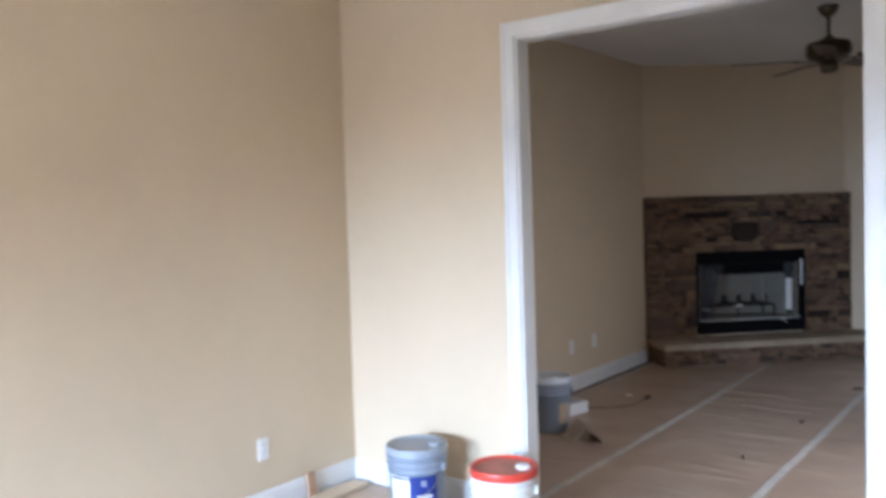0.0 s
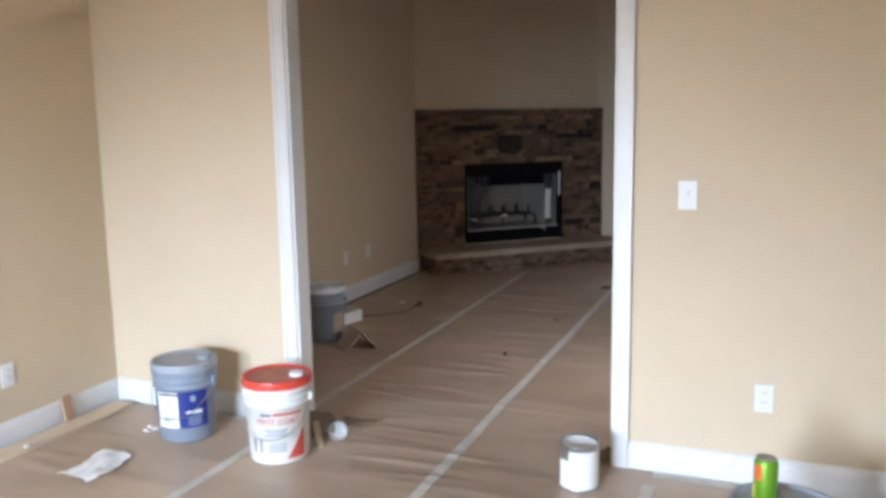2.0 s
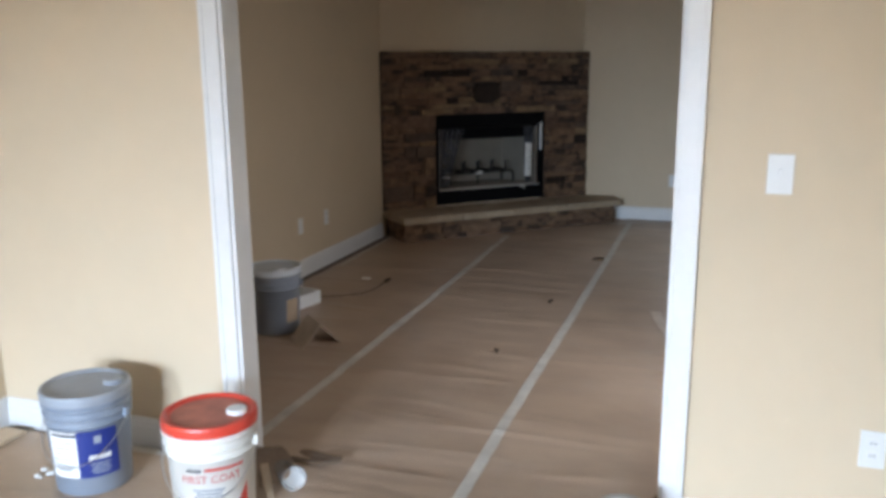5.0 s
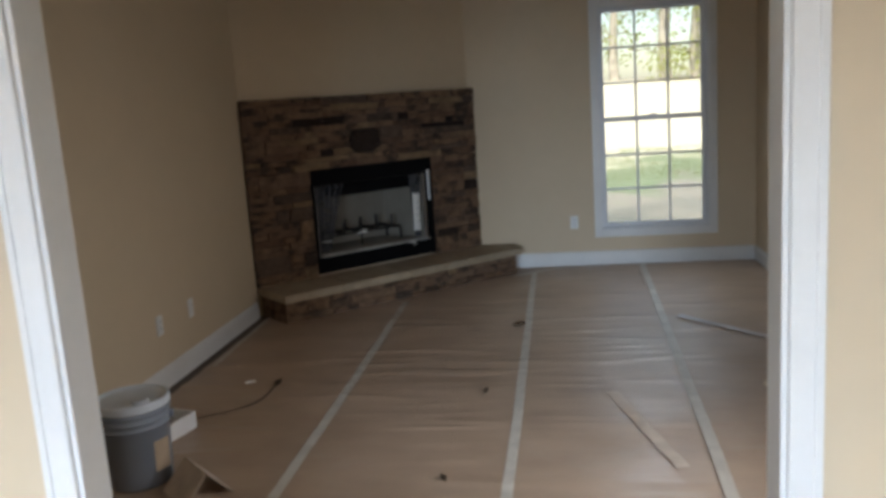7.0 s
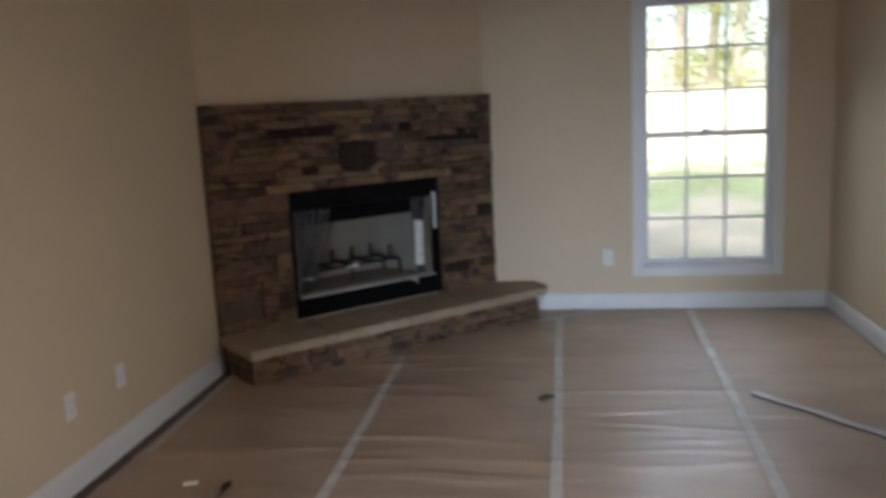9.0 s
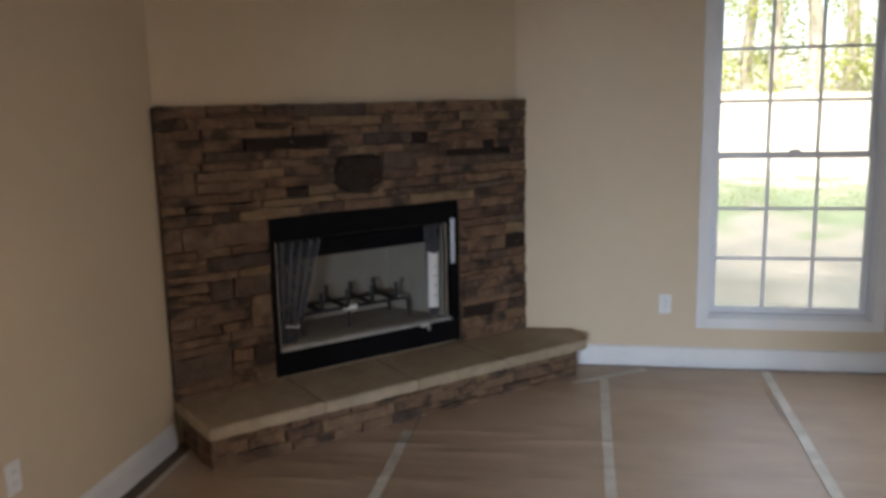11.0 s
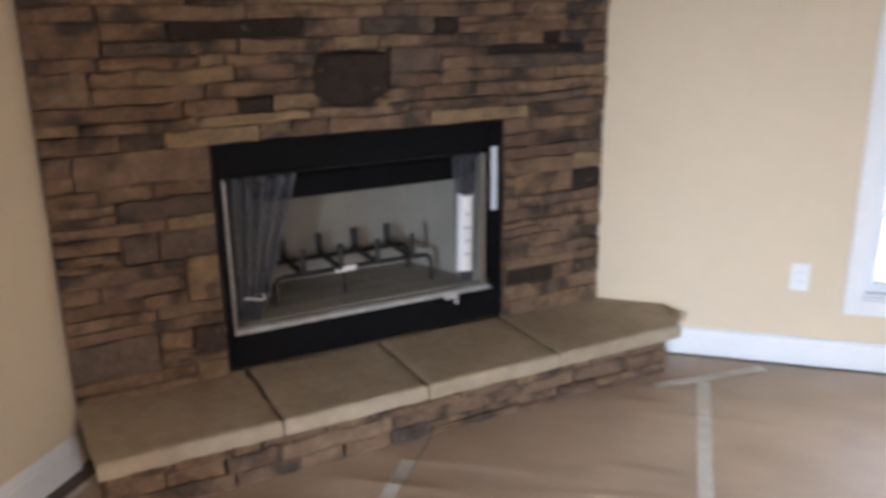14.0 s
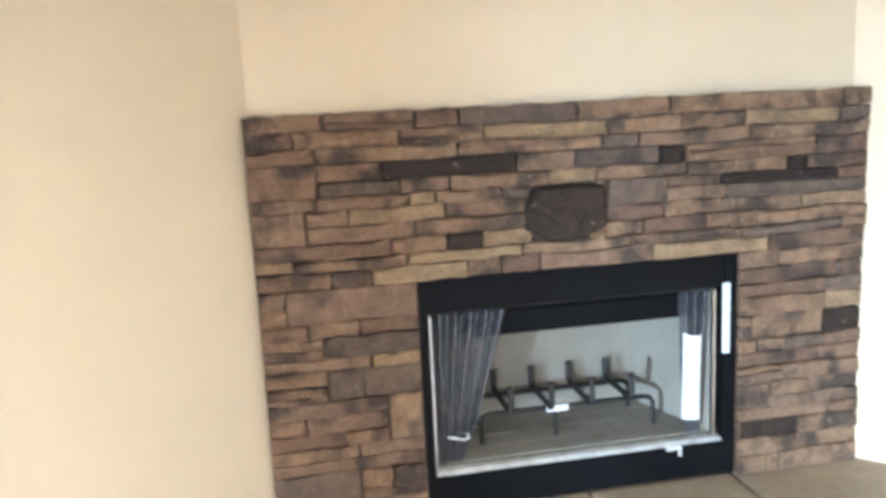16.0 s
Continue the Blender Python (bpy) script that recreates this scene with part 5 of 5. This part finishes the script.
tagged(new("grass", tuft_field(-4, 12, 18.0, 22.0, 16000, 0.05)), "band of short green grass across the yard", "grass", kind="stuff")


def tree(x, y, height, seed):
    r = random.Random(seed)
    z0 = -0.35 + max(0.0, min(2.3, (y - 16) * 0.075)) - 0.05
    t = root("tree", pose(x, y, z0), "slender leafy tree at the edge of the yard", "tree", "trees")
    b = bmesh.new()
    pts = [Vector((0.25 * noise.noise((seed, k * 0.4, 0)), 0.25 * noise.noise((k * 0.4, seed, 2)), height * k / 10)) for k in range(11)]
    ring = []
    for k, p in enumerate(pts):
        rad_ = 0.30 * (1 - k / 11.5) * height / 11
        ring.append([b.verts.new(p + Vector((rad_ * math.cos(a * 0.7854), rad_ * math.sin(a * 0.7854), 0))) for a in range(8)])
    for a, c in zip(ring, ring[1:]):
        for k in range(8):
            b.faces.new((a[k], a[(k + 1) % 8], c[(k + 1) % 8], c[k]))
    tips = []
    for k in range(16):
        f = r.uniform(0.03, 0.95)
        base = pts[int(f * 10)]
        a, ln = r.uniform(0, 6.28), r.uniform(1.0, 2.4) * (1.15 - f * 0.6)
        end = base + Vector((ln * math.cos(a), ln * math.sin(a), ln * r.uniform(0.1, 0.6)))
        tube(b, [base, (base + end) / 2 + Vector((0, 0, 0.12)), end], 0.035, 5)
        tips += [end, (base + end) / 2]
    tips.append(pts[-1])
    part("trunk", b, BARK, t, "grey-brown bark")
    vs, fs = [], []
    for tip in tips:
        for _ in range(55):
            c = tip + Vector((r.gauss(0, 0.55), r.gauss(0, 0.55), r.gauss(0, 0.42)))
            n_ = Vector((r.gauss(0, 1), r.gauss(0, 1), r.gauss(0, 1))).normalized()
            u = n_.orthogonal().normalized() * r.uniform(0.06, 0.12)
            w = n_.cross(u) * 0.6
            k = len(vs)
            vs += [c - u, c + w, c + u, c - w]
            fs.append((k, k + 1, k + 2, k + 3))
    me = bpy.data.meshes.new("crown")
    me.from_pydata([tuple(v) for v in vs], [], fs)
    me.materials.append(LEAF)
    o = new("crown", me)
    o.parent = t
    o["label"] = "loose sunlit green leaves"
    return t


for k in range(19):
    tree(-6 + 26 * ((k * 0.618) % 1.0), 38 + 12 * ((k * 0.377) % 1.0), 8 + 6 * rnd.random(), 100 + k)
